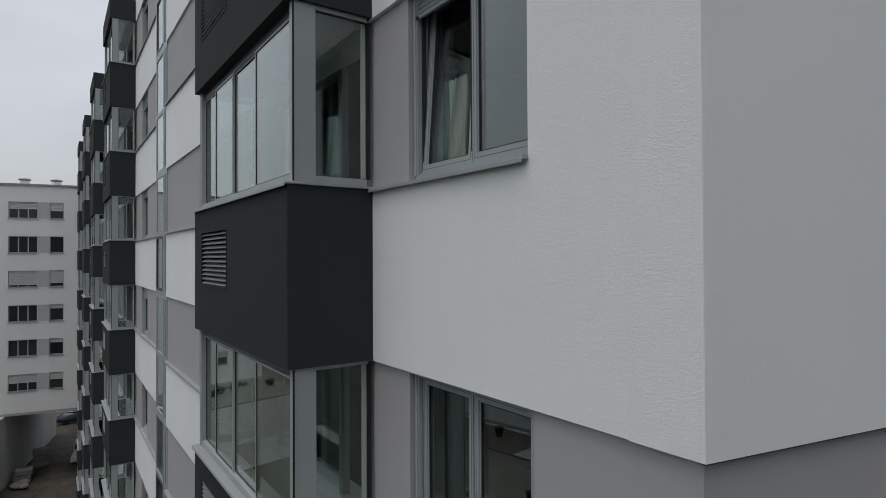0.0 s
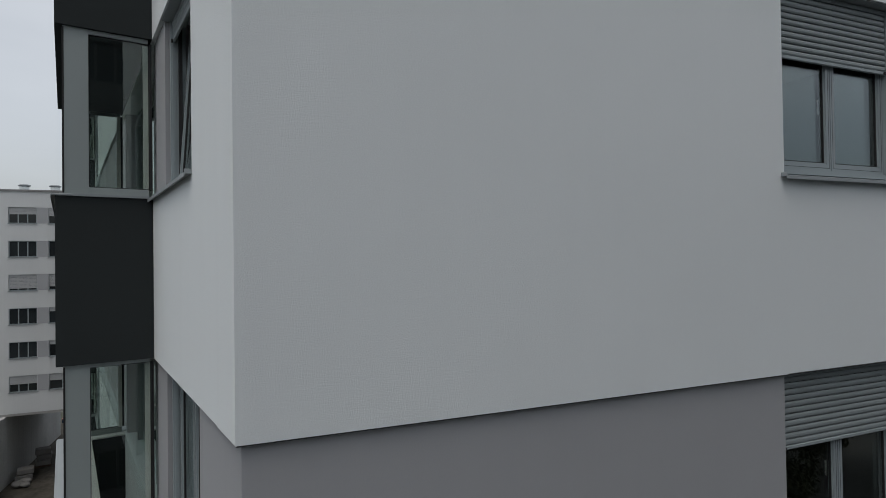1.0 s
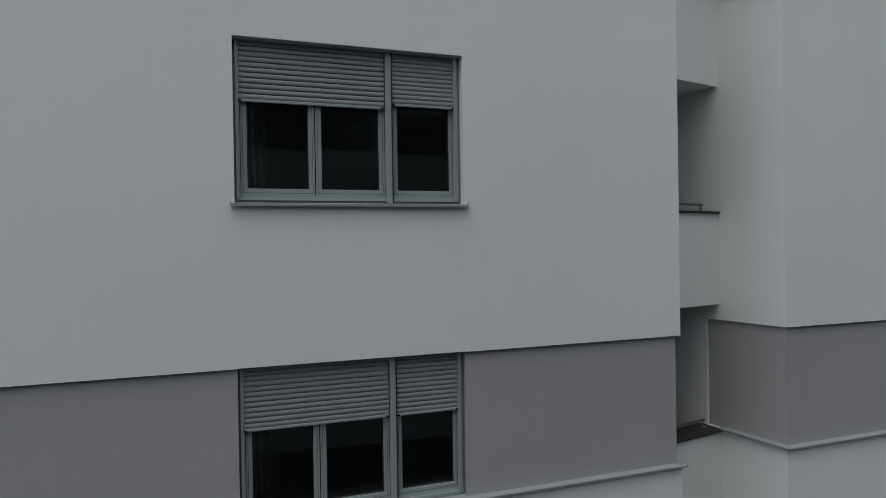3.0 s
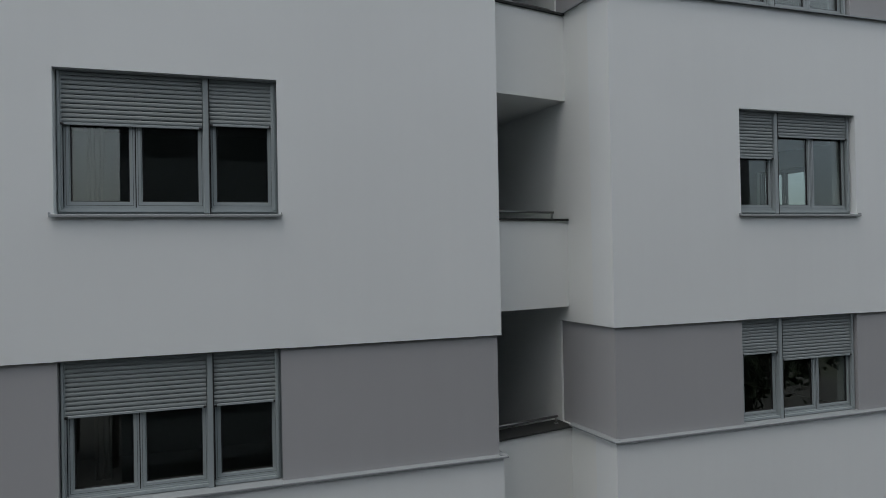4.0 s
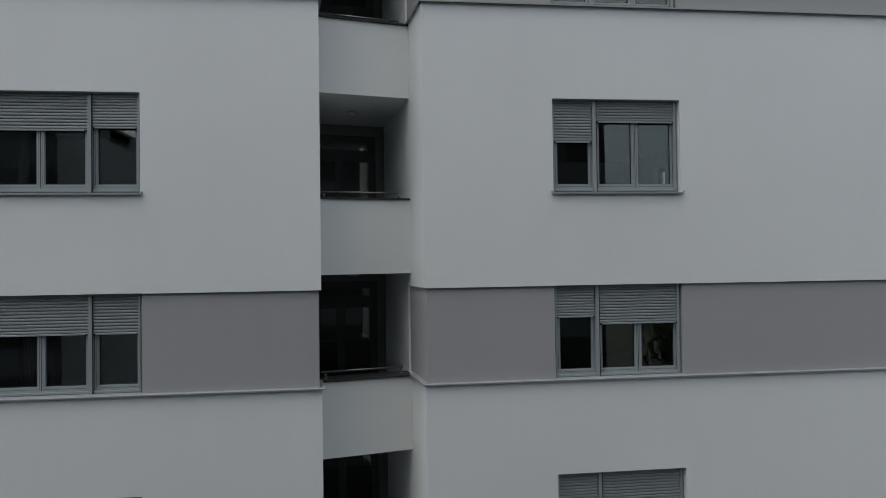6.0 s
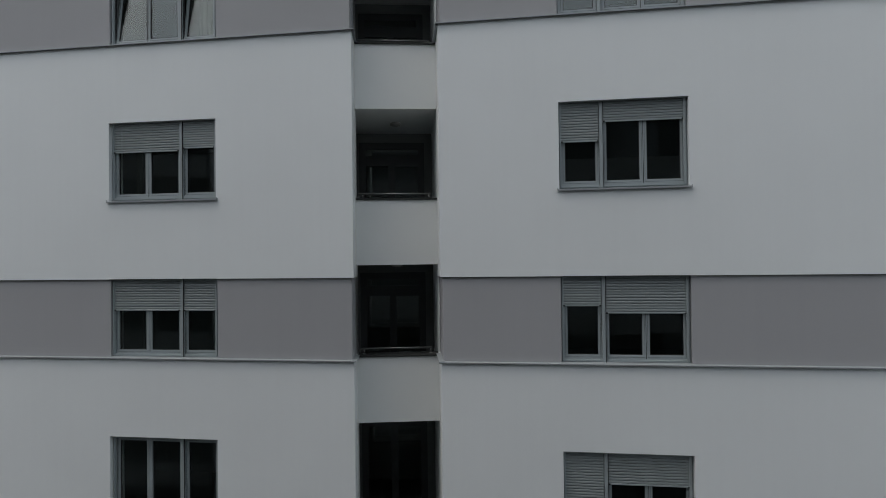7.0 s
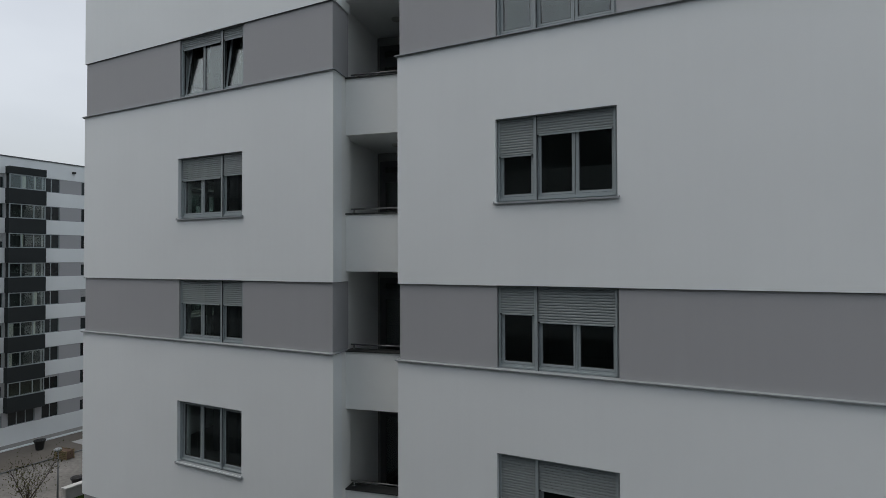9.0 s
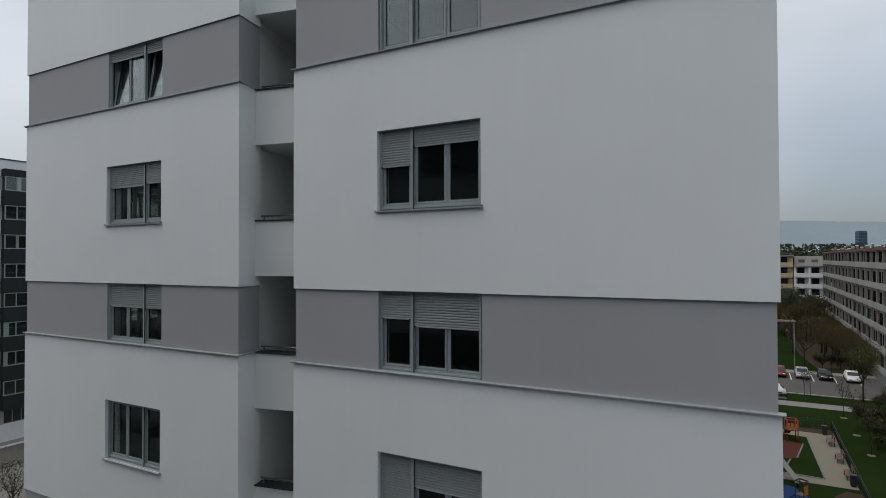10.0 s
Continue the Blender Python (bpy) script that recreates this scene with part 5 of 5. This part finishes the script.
slab(bm, 0.07, 0.09, [Vector((18.9, 49.0, 0)), Vector((23.1, 48.8, 0)), Vector((22.7, 61.2, 0)), Vector((18.9, 61.8, 0))])
thing("lawn", Matrix(), "small lawn inside the playground", "lawn", "", "structure", bm, LAWN)
bm = bmesh.new()
slab(bm, 0.09, 0.11, [Vector((18.9, 52.0, 0)), Vector((21.4, 53.5, 0)), Vector((22.2, 58.4, 0)), Vector((18.9, 59.6, 0))])
thing("play_surface", Matrix(), "dark red rubber play surface", "play surface", "", "structure", bm, RED_RUBBER)
bm = bmesh.new()
slab(bm, 0.07, 0.10, [Vector((18.9, 38.0, 0)), Vector((22.9, 39.0, 0)), Vector((22.0, 43.2, 0)), Vector((20.8, 45.6, 0)), Vector((18.9, 46.2, 0))])
thing("play_surface", Matrix(), "blue rubber play surface", "play surface", "", "structure", bm, BLUE_RUBBER)
for x0, y0, x1, y1 in ((23.15, 48.8, 22.75, 61.2), (21.45, 53.5, 22.25, 58.4), (20.3, 50.0, 20.9, 52.9), (18.9, 48.9, 23.1, 48.7)):
    bm = bmesh.new()
    tube(bm, (x0, y0, 0.1), (x1, y1, 0.1), 0.07, 0.07, 6)
    thing("edging", Matrix(), "pale concrete edging of the play lawn", "edging", "", "structure", bm, PAVING)


def bench(x, y, turn):
    b = thing("bench", pose(x, y, 0.07, 0, 0, turn), "park bench with brown slats on dark legs", "bench", "park benches")
    for k in range(4):
        box_part("seat_slat", b, WOOD, -0.9, 0.9, -0.22 + 0.12 * k, -0.12 + 0.12 * k, 0.42, 0.46)
    for k in range(3):
        box_part("back_slat", b, WOOD, -0.9, 0.9, 0.26 + 0.03 * k, 0.29 + 0.03 * k, 0.55 + 0.13 * k, 0.65 + 0.13 * k)
    for x0 in (-0.7, 0.64):
        bm = bmesh.new()
        box(bm, x0, x0 + 0.06, -0.22, -0.16, 0, 0.42)
        box(bm, x0, x0 + 0.06, 0.22, 0.28, 0, 0.92)
        box(bm, x0, x0 + 0.06, -0.16, 0.22, 0.36, 0.42)
        part("leg", bm, WIRE, b)


for x, y in ((24.6, 59.6), (24.75, 54.4), (24.9, 50.0)):
    bench(x, y, -88)
for x, y in ((24.45, 63.0), (25.0, 48.0)):
    b = thing("litter_bin", pose(x, y, 0.07), "dark square litter bin", "bin", "litter bins")
    bm = bmesh.new()
    soft_box(bm, -0.22, 0.22, -0.22, 0.22, 0.12, 0.9, 0.03)
    part("body", bm, BLACK, b)
    bm = bmesh.new()
    soft_box(bm, -0.25, 0.25, -0.25, 0.25, 0.9, 0.97, 0.02)
    part("lid", bm, WIRE, b)
    bm = bmesh.new()
    soft_box(bm, -0.15, 0.15, -0.15, 0.15, 0.0, 0.13, 0.02)
    part("foot", bm, WIRE, b)


def fence(x0, y0, x1, y1, n):
    f = thing("fence", Matrix(), "low dark metal mesh fence round the playground", "fence", "playground fences")
    a, b = Vector((x0, y0, 0.04)), Vector((x1, y1, 0.04))
    for k in range(n + 1):
        p = a.lerp(b, k / n)
        bm = bmesh.new()
        tube(bm, p, p + Vector((0, 0, 1.15)), 0.035, 0.035, 6)
        part("post", bm, WIRE, f)
    for k in range(n):
        p, q = a.lerp(b, k / n), a.lerp(b, (k + 1) / n)
        bm = bmesh.new()
        for h in (0.12, 0.4, 0.7, 1.05):
            tube(bm, p + Vector((0, 0, h)), q + Vector((0, 0, h)), 0.014, 0.014, 4)
        m_b = 18
        for i in range(1, m_b):
            c = p.lerp(q, i / m_b)
            tube(bm, c + Vector((0, 0, 0.12)), c + Vector((0, 0, 1.05)), 0.009, 0.009, 4)
        part("panel", bm, WIRE, f)


fence(25.45, 40.0, 25.3, 65.2, 10)
fence(18.9, 65.4, 25.3, 65.2, 3)


def play_tower(x, y, turn, posts=None, size=0.8):
    t = thing("play_tower", pose(x, y, 0.09, 0, 0, turn) @ Matrix.Diagonal((size, size, 1, 1)), "play tower with red posts and orange panels", "play tower", "play equipment")
    for px in (-0.6, 0.6):
        for py in (-0.6, 0.6):
            bm = bmesh.new()
            tube(bm, (px, py, 0), (px, py, 2.2), 0.06, 0.06, 8)
            part("post", bm, posts or RED_PAINT, t)
    box_part("deck", t, WOOD, -0.6, 0.6, -0.6, 0.6, 1.1, 1.18)
    for k in range(3):
        box_part("panel", t, ORANGE, -0.55 + 0.4 * k, -0.25 + 0.4 * k, -0.64, -0.60, 1.22, 1.85)
    bm = bmesh.new()
    for a, c in (((-0.6, -0.6), (0.6, -0.6)), ((0.6, -0.6), (0.6, 0.6)), ((0.6, 0.6), (-0.6, 0.6)), ((-0.6, 0.6), (-0.6, -0.6))):
        tube(bm, (*a, 2.15), (*c, 2.15), 0.05, 0.05, 6)
    part("top_rail", bm, posts or RED_PAINT, t)
    bm = bmesh.new()
    v = box(bm, -0.35, 0.35, 0.6, 2.6, 1.1, 1.16)
    for q in (2, 3, 6, 7):
        v[q].co.z -= 0.95
    part("slide", bm, BLUE_RUBBER, t)


play_tower(21.3, 59.2, 10)
play_tower(21.0, 40.9, 60, WIRE, 0.5)
slide = thing("slide", pose(20.5, 47.0, 0.09, 0, 0, -62), "pale metal slide beside the play lawn", "slide")
bm = bmesh.new()
v = box(bm, -1.3, 1.3, -0.25, 0.25, 0.3, 0.36)
for q in (0, 3, 4, 7):
    v[q].co.z += 1.1
part("chute", bm, PAVING, slide)
for x, h in ((-1.2, 1.35), (1.2, 0.32)):
    bm = bmesh.new()
    tube(bm, (x, 0, 0), (x, 0, h), 0.07)
    part("post", bm, WIRE, slide)

# trees of the green
tree("lime", 30.3, 81.3, 1.0, 0)
tree("sapling", 24.0, 81.9, 0.95, 10)
tree("sapling", 24.6, 81.5, 1.0, 80)
for k, (x, y) in enumerate(((27.1, 71.6), (27.4, 64.4), (27.6, 57.6), (30.8, 70.0), (32.0, 64.0), (28.0, 50.5))):
    tree("sapling", x, y, 1.15 + 0.1 * (k % 3), 50 * k)
    bm = bmesh.new()
    lathe(bm, [(0.02, 0.0), (0.38, 0.0), (0.34, 0.04), (0.2, 0.07), (0.02, 0.07)], 14)
    thing("mulch_ring", pose(x, y, 0.04), "pale mulch ring round a sapling", "mulch", "mulch rings", bm=bm, mat=MULCH)
flat("flower_bed", 19.2, 25.2, 63.4, 65.1, 0.04, 0.075, LITTER, "bare brown soil strip behind the playground", "ground")
for k, (x, y) in enumerate(((30.4, 66.5), (31.4, 62.5), (31.9, 58.6), (33.0, 61.0), (33.6, 66.0), (28.7, 66.5), (28.9, 62.6), (28.5, 60.0), (28.8, 56.2), (29.2, 53.4))):
    tree("bush", x, y, 1.1 + 0.1 * (k % 2), 65 * k)
for k in range(5):
    tree("bush", 31.0 + 1.6 * (k % 3), 69 + 2.2 * k, 0.9, 70 * k)
rng = random.Random(9)
for k in range(16):
    y = 106 + 4.6 * k + rng.uniform(-1.5, 1.5)
    tree(rng.choice(("brown", "brown_b")), rng.uniform(23.5, 31.5), y, rng.uniform(0.8, 1.15), rng.uniform(0, 360))
for k in range(10):
    tree("brown_b" if k % 4 else "green", rng.uniform(22, 33), rng.uniform(140, 178), rng.uniform(1.0, 1.35), rng.uniform(0, 360))
for k in range(9):
    tree("brown" if k % 3 else "brown_b", rng.uniform(30.5, 33.2), 104 + 5.2 * k, rng.uniform(0.55, 0.8), 77 * k)
for k in range(4):
    tree("bush", 28.0 + k * 1.3, 103.5 + rng.uniform(0, 3), 1.1, 90 * k)
for k in range(9):
    tree("brown" if k % 2 else "brown_b", rng.uniform(30.2, 33.0), 101.5 + 2.7 * k, rng.uniform(0.62, 0.9), 53 * k)
lamp_post(23.9, 100.6, 8.1, 1.0)
lamp_post(25.6, 160.0, 9.0, 1.0)
for x, y, w, h in ((34, 108, 0.7, 1.1), (36.5, 105, 0.9, 1.2)):
    bm = bmesh.new()
    soft_box(bm, -w, w, -0.45, 0.45, 0.0, h, 0.05)
    soft_box(bm, -w - 0.04, w + 0.04, -0.5, 0.5, h, h + 0.12, 0.03)
    thing("waste_container", pose(x, y, 0.03), "dark wheeled waste container by the pavement", "container", "waste containers", bm=bm, mat=BLACK)

# ---- the long old slab of flats ----
SX, SY0, SY1 = 34.5, 88.0, 172.0
old = thing("apartment_building", facade_pose(SX, SY1, "-x"), "long old grey apartment slab with loggias", "building")
S_LEN = SY1 - SY0
levels = [1.5 + 3.04 * k for k in range(6)]
bays_n = 17
bw = S_LEN / bays_n
box_part("wall", old, OLD_WALL, 0, S_LEN, 1.0, 12, 0.0, 19.6)
box_part("plinth", old, LINTEL, 0, S_LEN, 0.02, 1.0, 0.0, 1.5, label="dark plinth")
box_part("roof", old, OLD_RED, -0.2, S_LEN + 0.2, -0.15, 12.2, 19.6, 20.0, label="rusty red roof edge")
OLD_PANEL = material("grey_green_parapet_panel", (0.235, 0.24, 0.225), 0.9, var=0.16, big=0.6, fine=8, streak=0.14, rnd=0.10)
for z in levels:
    box_part("floor_slab", old, OLD_RED, 0, S_LEN, -0.06, 1.0, z + 0.04, z + 0.15, label="rusty red floor edge")
# matt dark plates stand for the shade inside the openings of the slab
OLD_PANE = material("dark_opening_plate", (0.010, 0.011, 0.012), 0.8, var=0.3, big=0.6, fine=3, rnd=0.5, spec=0.0)
# parapet panel, one of two to a bay
bm = bmesh.new()
soft_box(bm, 0.10, bw / 2 - 0.10, -0.14, -0.02, 0.16, 1.10, 0.03)
box(bm, 0.0, bw / 2, -0.03, -0.001, 0.30, 1.02)
para = mesh_of("parapet_panel", bm, OLD_PANEL)
bm = bmesh.new()
box(bm, -0.12, 0.12, -0.07, 0.36, 0.0, 3.04)
fin = mesh_of("fin", bm, OLD_WALL)


def old_bay(spans):
    """Wall of one bay with upright dark openings at the fractions spans of its width."""
    bm = bmesh.new()
    wall_mesh(bm, 0.0, bw, 0.18, 3.04, 0.0, 0.16, [(a * bw, b * bw, 0.9 if k == 0 else 1.13, 2.74) for k, (a, b) in enumerate(spans)])
    p = mesh_of("pier", bm, OLD_WALL)
    ws = []
    for k, (a, b) in enumerate(spans):
        bm = bmesh.new()
        box(bm, a * bw + 0.01, b * bw - 0.01, 0.02, 0.05, 0.91 if k == 0 else 1.14, 2.73)
        ws.append(mesh_of("window", bm, OLD_PANE))
        if k == 2:
            bm = bmesh.new()
            ring(bm, a * bw + 0.005, b * bw - 0.005, 1.135, 2.735, 0.07, 0.0, 0.04)
            ws.append(mesh_of("window_frame", bm, OLD_PANEL))
    return p, ws


KINDS = [old_bay(q) for q in (((0.04, 0.46), (0.55, 0.93)), ((0.04, 0.30), (0.36, 0.70), (0.76, 0.97)), ((0.07, 0.42), (0.50, 0.96)), ((0.04, 0.52), (0.61, 0.84)), ((0.05, 0.38), (0.45, 0.65), (0.71, 0.96)))]
rng = random.Random(21)
for i in range(bays_n):
    for z in levels:
        x = i * bw
        for half in (0.0, bw / 2):
            part("parapet_panel", para, None, old).location = (x + half, 0, z)
        part("fin", fin, None, old).location = (x, 0, z)
        pm, ws = rng.choice(KINDS)
        part("pier", pm, None, old).location = (x, 0.2, z)
        for wm in ws:
            part("window", wm, None, old).location = (x, 0.2, z)
        if rng.random() < 0.16:
            a = rng.choice((0.06, 0.38, 0.52, 0.64))
            box_part("awning", old, rng.choice((OLD_RED, PAVING, OLD_WALL, OLD_PANEL)), x + bw * a, x + bw * (a + 0.2), -0.10, -0.07, z + 1.2, z + rng.uniform(2.0, 2.7))
bm = bmesh.new()
ring(bm, 0.26, 1.34, 1.12, 2.80, 0.06, 0.0, 0.06)
wf = mesh_of("window", bm, OLD_WALL)
bm = bmesh.new()
box(bm, 0.28, 1.32, 0.015, 0.04, 1.15, 2.78)
wp = mesh_of("pane", bm, OLD_PANE)
for k in range(30):
    v = thing("roof_vent", pose(SX + 1.6 + 2.6 * (k % 2), SY0 + 1.5 + 2.75 * k, 20.0), "pale hooded roof vent on the old slab", "vent", "roof vents of the slab")
    hv = 0.32 + 0.22 * (k % 3)
    bm = bmesh.new()
    lathe(bm, [(0.22, 0.0), (0.19, hv), (0.16, hv + 0.04)], 12)
    part("pipe", bm, OLD_WALL, v)
    bm = bmesh.new()
    lathe(bm, [(0.10, hv + 0.03), (0.27, hv + 0.06), (0.29, hv + 0.11), (0.21, hv + 0.18), (0.04, hv + 0.22)], 12)
    part("hood", bm, PALE_CONCRETE, v)


# ---- yellow and white houses at the end of the green ----
def balcony_house(x0, x1, y, wall, roof_z, name_label, rows):
    h = thing("apartment_building", facade_pose(x0, y, "-y"), name_label, "building")
    w = x1 - x0
    box_part("wall", h, wall, 0, w, 0.9, 12, 0, roof_z)
    box_part("roof", h, ROOFING, -0.2, w + 0.2, -0.1, 12.1, roof_z, roof_z + 0.3)
    for k in range(rows):
        z = roof_z - 3.1 * (k + 1)
        box_part("balcony", h, wall, 0.0, w, 0.0, 0.15, z, z + 1.25)
        box_part("floor_slab", h, CONCRETE, 0.0, w, 0.15, 0.9, z, z + 0.18)
        n = max(1, int(w / 3.2))
        for i in range(n):
            pw = part("window", wf, None, h)
            pw.matrix_basis = pose(w * (i + 0.5) / n - 1.5, 0.3, z + 0.1) @ Matrix.Diagonal((1.75, 1, 1, 1))
            part("pane", wp, None, pw)
            box_part("side_fin", h, wall, w * i / n, w * i / n + 0.5, 0.15, 0.9, z + 0.18, z + 3.1)
    return h


balcony_house(20.0, 28.4, 184.0, YELLOW, 19.0, "yellow apartment house with loggias", 5)
balcony_house(28.6, 46.0, 183.0, WORN_WHITE, 16.0, "white apartment house with long balconies", 5)
attic = thing("attic_storey", pose(28.8, 185.0, 16.3), "grey attic storey with sloping roof windows", "attic")
bm = bmesh.new()
v = box(bm, 0, 17, 0, 10, 0, 2.7)
for q in (4, 5):
    v[q].co.y += 1.6
part("wall", bm, OLD_WALL, attic)
for k in range(5):
    bm = bmesh.new()
    v = box(bm, 1.0 + 3.2 * k, 2.6 + 3.2 * k, 0.45, 0.55, 0.9, 1.7)
    for q in (4, 5, 6, 7):
        v[q].co.y += 0.5
    part("roof_window", bm, DARK_GLASS, attic)

# ---- distance: woods, tower, hills ----
def far_wood(name, seed, x0, x1, y0, y1, n, high, label, mat):
    r = random.Random(seed)
    bm = bmesh.new()
    for k in range(n):
        cx, cy, h = r.uniform(x0, x1), r.uniform(y0, y1), high * r.uniform(0.7, 1.15)
        for i in range(900):
            a, b = r.uniform(0, 2 * math.pi), r.uniform(-0.4, 1.0)
            rad = h * 0.36 * math.sqrt(max(0.0, 1 - b * b * 0.8)) * r.uniform(0.6, 1.05)
            c = Vector((cx + rad * math.cos(a), cy + rad * math.sin(a), h * (0.58 + 0.4 * b)))
            s = r.uniform(0.6, 1.3)
            e = Euler((r.uniform(0, 6.3), r.uniform(0, 6.3), 0)).to_matrix()
            bm.faces.new([bm.verts.new(c + e @ Vector(p) * s) for p in ((-0.5, 0, 0), (0, -0.4, 0.1), (0.5, 0, 0), (0, 0.4, 0.1))])
        tube(bm, (cx, cy, 0), (cx, cy, h * 0.6), 0.3, 0.15, 5)
    me = bpy.data.meshes.new(name)
    bm.to_mesh(me)
    bm.free()
    me.materials.append(mat)
    return tagged(new(name, me), label, "trees", "", "stuff")


far_wood("far_wood", 3, 20, 75, 205, 260, 72, 20.5, "dark wood behind the houses", LEAF_DARK)
far_wood("far_wood", 4, 60, 420, 330, 640, 110, 20.0, "hazy belt of far trees", LEAF_DARK)
tower = thing("office_tower", pose(272, 1838, 0, 0, 0, 20), "far blue-grey glass office tower", "tower")
box_part("shaft", tower, TOWER, -10, 10, -9, 9, 0, 86)
for k in range(21):
    box_part("floor_line", tower, DARK_GLASS, -10.1, 10.1, -9.1, 9.1, 4 * k + 1.2, 4 * k + 2.2)
box_part("crown", tower, TOWER, -8.5, 8.5, -7.5, 7.5, 86, 88)
rng = random.Random(77)
for k in range(40):
    d = rng.uniform(500, 1500)
    a = radians(rng.uniform(2, 22))
    w, h = rng.uniform(12, 40), rng.uniform(9, 22)
    b = thing("far_house", pose(18 + d * math.sin(a), d * math.cos(a), 0, 0, 0, rng.uniform(0, 90)), "far pale house of the town", "house", "far houses")
    box_part("wall", b, rng.choice((PLASTER, OLD_WALL, YELLOW)), -w / 2, w / 2, -6, 6, 0, h)
    bm = bmesh.new()
    v = box(bm, -w / 2 - 0.5, w / 2 + 0.5, -6.5, 6.5, h, h + 3)
    for q in (4, 5):
        v[q].co.y += 6.3
    for q in (6, 7):
        v[q].co.y -= 6.3
    part("roof", bm, OLD_RED, b)
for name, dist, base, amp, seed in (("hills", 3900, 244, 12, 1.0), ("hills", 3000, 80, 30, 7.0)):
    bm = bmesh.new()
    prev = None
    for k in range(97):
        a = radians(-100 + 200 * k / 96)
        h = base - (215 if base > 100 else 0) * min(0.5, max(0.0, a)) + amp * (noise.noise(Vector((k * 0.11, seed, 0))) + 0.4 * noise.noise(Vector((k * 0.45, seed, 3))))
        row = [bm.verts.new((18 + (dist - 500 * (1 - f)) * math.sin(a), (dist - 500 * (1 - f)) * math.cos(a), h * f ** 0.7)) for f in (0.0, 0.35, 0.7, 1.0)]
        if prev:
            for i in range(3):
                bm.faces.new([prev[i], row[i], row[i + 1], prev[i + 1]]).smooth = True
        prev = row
    thing(name, Matrix(), "far wooded hills with blue haze in their colour", "hills", "", "structure", bm, HAZED_HILL)

# ---- the block that faces the end wall across the narrow court ----
SPANDREL = material("dark_grey_spandrel", (0.105, 0.112, 0.115), 0.9, var=0.08, big=0.6, fine=20)
south = thing("apartment_building", facade_pose(18.6, -14.2, "+y"), "anthracite apartment block opposite the end wall", "building")
S2 = 18.6 - 0.8
for k, z in enumerate(SILLS):
    bm = bmesh.new()
    wall_mesh(bm, 0, S2, z - 1.45 if k else 0.0, z, 0.0, 0.4)
    part("spandrel", bm, SPANDREL, south)
    wins = [(1.6 + 4.2 * i, 3.5 + 4.2 * i) for i in range(4)]
    bm = bmesh.new()
    wall_mesh(bm, 0, S2, z, z + 1.45, 0.03, 0.4, [(a, b, z - 1, z + 3) for a, b in wins])
    part("window_band", bm, DARK, south)
    for a, b in wins:
        put_window(south, a, z, b - a, 1.45, 3, 0.0, ALU_DARK)
bm = bmesh.new()
wall_mesh(bm, 0, S2, SILLS[-1] + 1.45, ROOF, 0.0, 0.4)
part("spandrel", bm, SPANDREL, south)
box_part("back", south, DARK, 0, S2, 0.6, 13, 0, ROOF - 0.1)
box_part("roof", south, ROOFING, 0, S2, 0, 13, ROOF, ROOF + 0.12)
for k, (x, y) in enumerate(((-9, -52), (-14, -58), (-20, -54), (-26, -60))):
    tree("green", x, y, 1.35 + 0.1 * (k % 4), 40 * k)
for k in range(9):
    tree("green", 33 + 5.5 * k + 3 * (k % 2), -26 - 7 * (k % 3) + 2.0 * k, 1.65 + 0.22 * ((k * 2) % 3), 70 * k)
    # unseen bushes added under the trees to darken what the lower windows reflect
    for dx in (-2.6, 0.4, 3.0):
        tree("bush", 33 + 5.5 * k + 3 * (k % 2) + dx, -25 - 7 * (k % 3) + 2.0 * k + 0.5 * dx, 2.1, 50 * k + 40 * dx)
# yard surface out of view, added dark for the window reflections
flat("pavement", -60, 80, -90, -0.6, 0.0, 0.03, ASPHALT, "unseen yard added dark below the end wall", "pavement")

# ---- a second block beyond the narrow court ----
south_2 = thing("apartment_building", facade_pose(-9.0, -25.0, "+y"), "grey apartment block beyond the narrow court", "building")
for k, z in enumerate(SILLS):
    box_part("spandrel", south_2, SPANDREL, 0, 36, 0, 0.4, z - 1.45 if k else 0.0, z)
    bm = bmesh.new()
    wins = [(1.5 + 3.6 * i, 3.6 + 3.6 * i) for i in range(9)]
    wall_mesh(bm, 0, 36, z, z + 1.45, 0.03, 0.4, [(a, c, z - 1, z + 3) for a, c in wins])
    part("window_band", bm, DARK, south_2)
    for a, c in wins:
        put_window(south_2, a, z, c - a, 1.45, 3, 0.0, ALU_DARK)
box_part("back", south_2, GREY, 0, 36, 0.6, 13, 0, ROOF - 0.2)
box_part("roof", south_2, ROOFING, 0, 36, 0, 13, SILLS[-1] + 1.45, ROOF)

# ---- a slim tower block beyond the trees of the yard ----
slim = thing("apartment_building", pose(80.5, -78.0, 0, 0, 0, 220), "far slim concrete tower block with a stepped roof", "building")
bm = bmesh.new()
wall_mesh(bm, -5.0, 3.2, 0.0, 35.5, 0.0, 0.4, [(x, x + 1.6, 1.6 + 3.0 * k, 3.1 + 3.0 * k) for k in range(11) for x in (-4.2, -1.2, 1.2)])
box(bm, -5.0, 3.2, 0.5, 9.0, 0.0, 35.4)
part("wall", bm, SPANDREL, slim)
box_part("wall", slim, SPANDREL, 3.2, 6.2, 0.4, 9.0, 0.0, 32.0)
box_part("lift_house", slim, DARK, -2.6, 0.4, 2.0, 6.0, 35.5, 38.0)
box_part("chimney", slim, DARK, 1.4, 2.2, 3.0, 4.0, 35.5, 37.2)
for k in range(11):
    for x in (-4.2, -1.2, 1.2):
        put_window(slim, x, 1.6 + 3.0 * k, 1.6, 1.5, 2, 0.0, ALU_DARK)
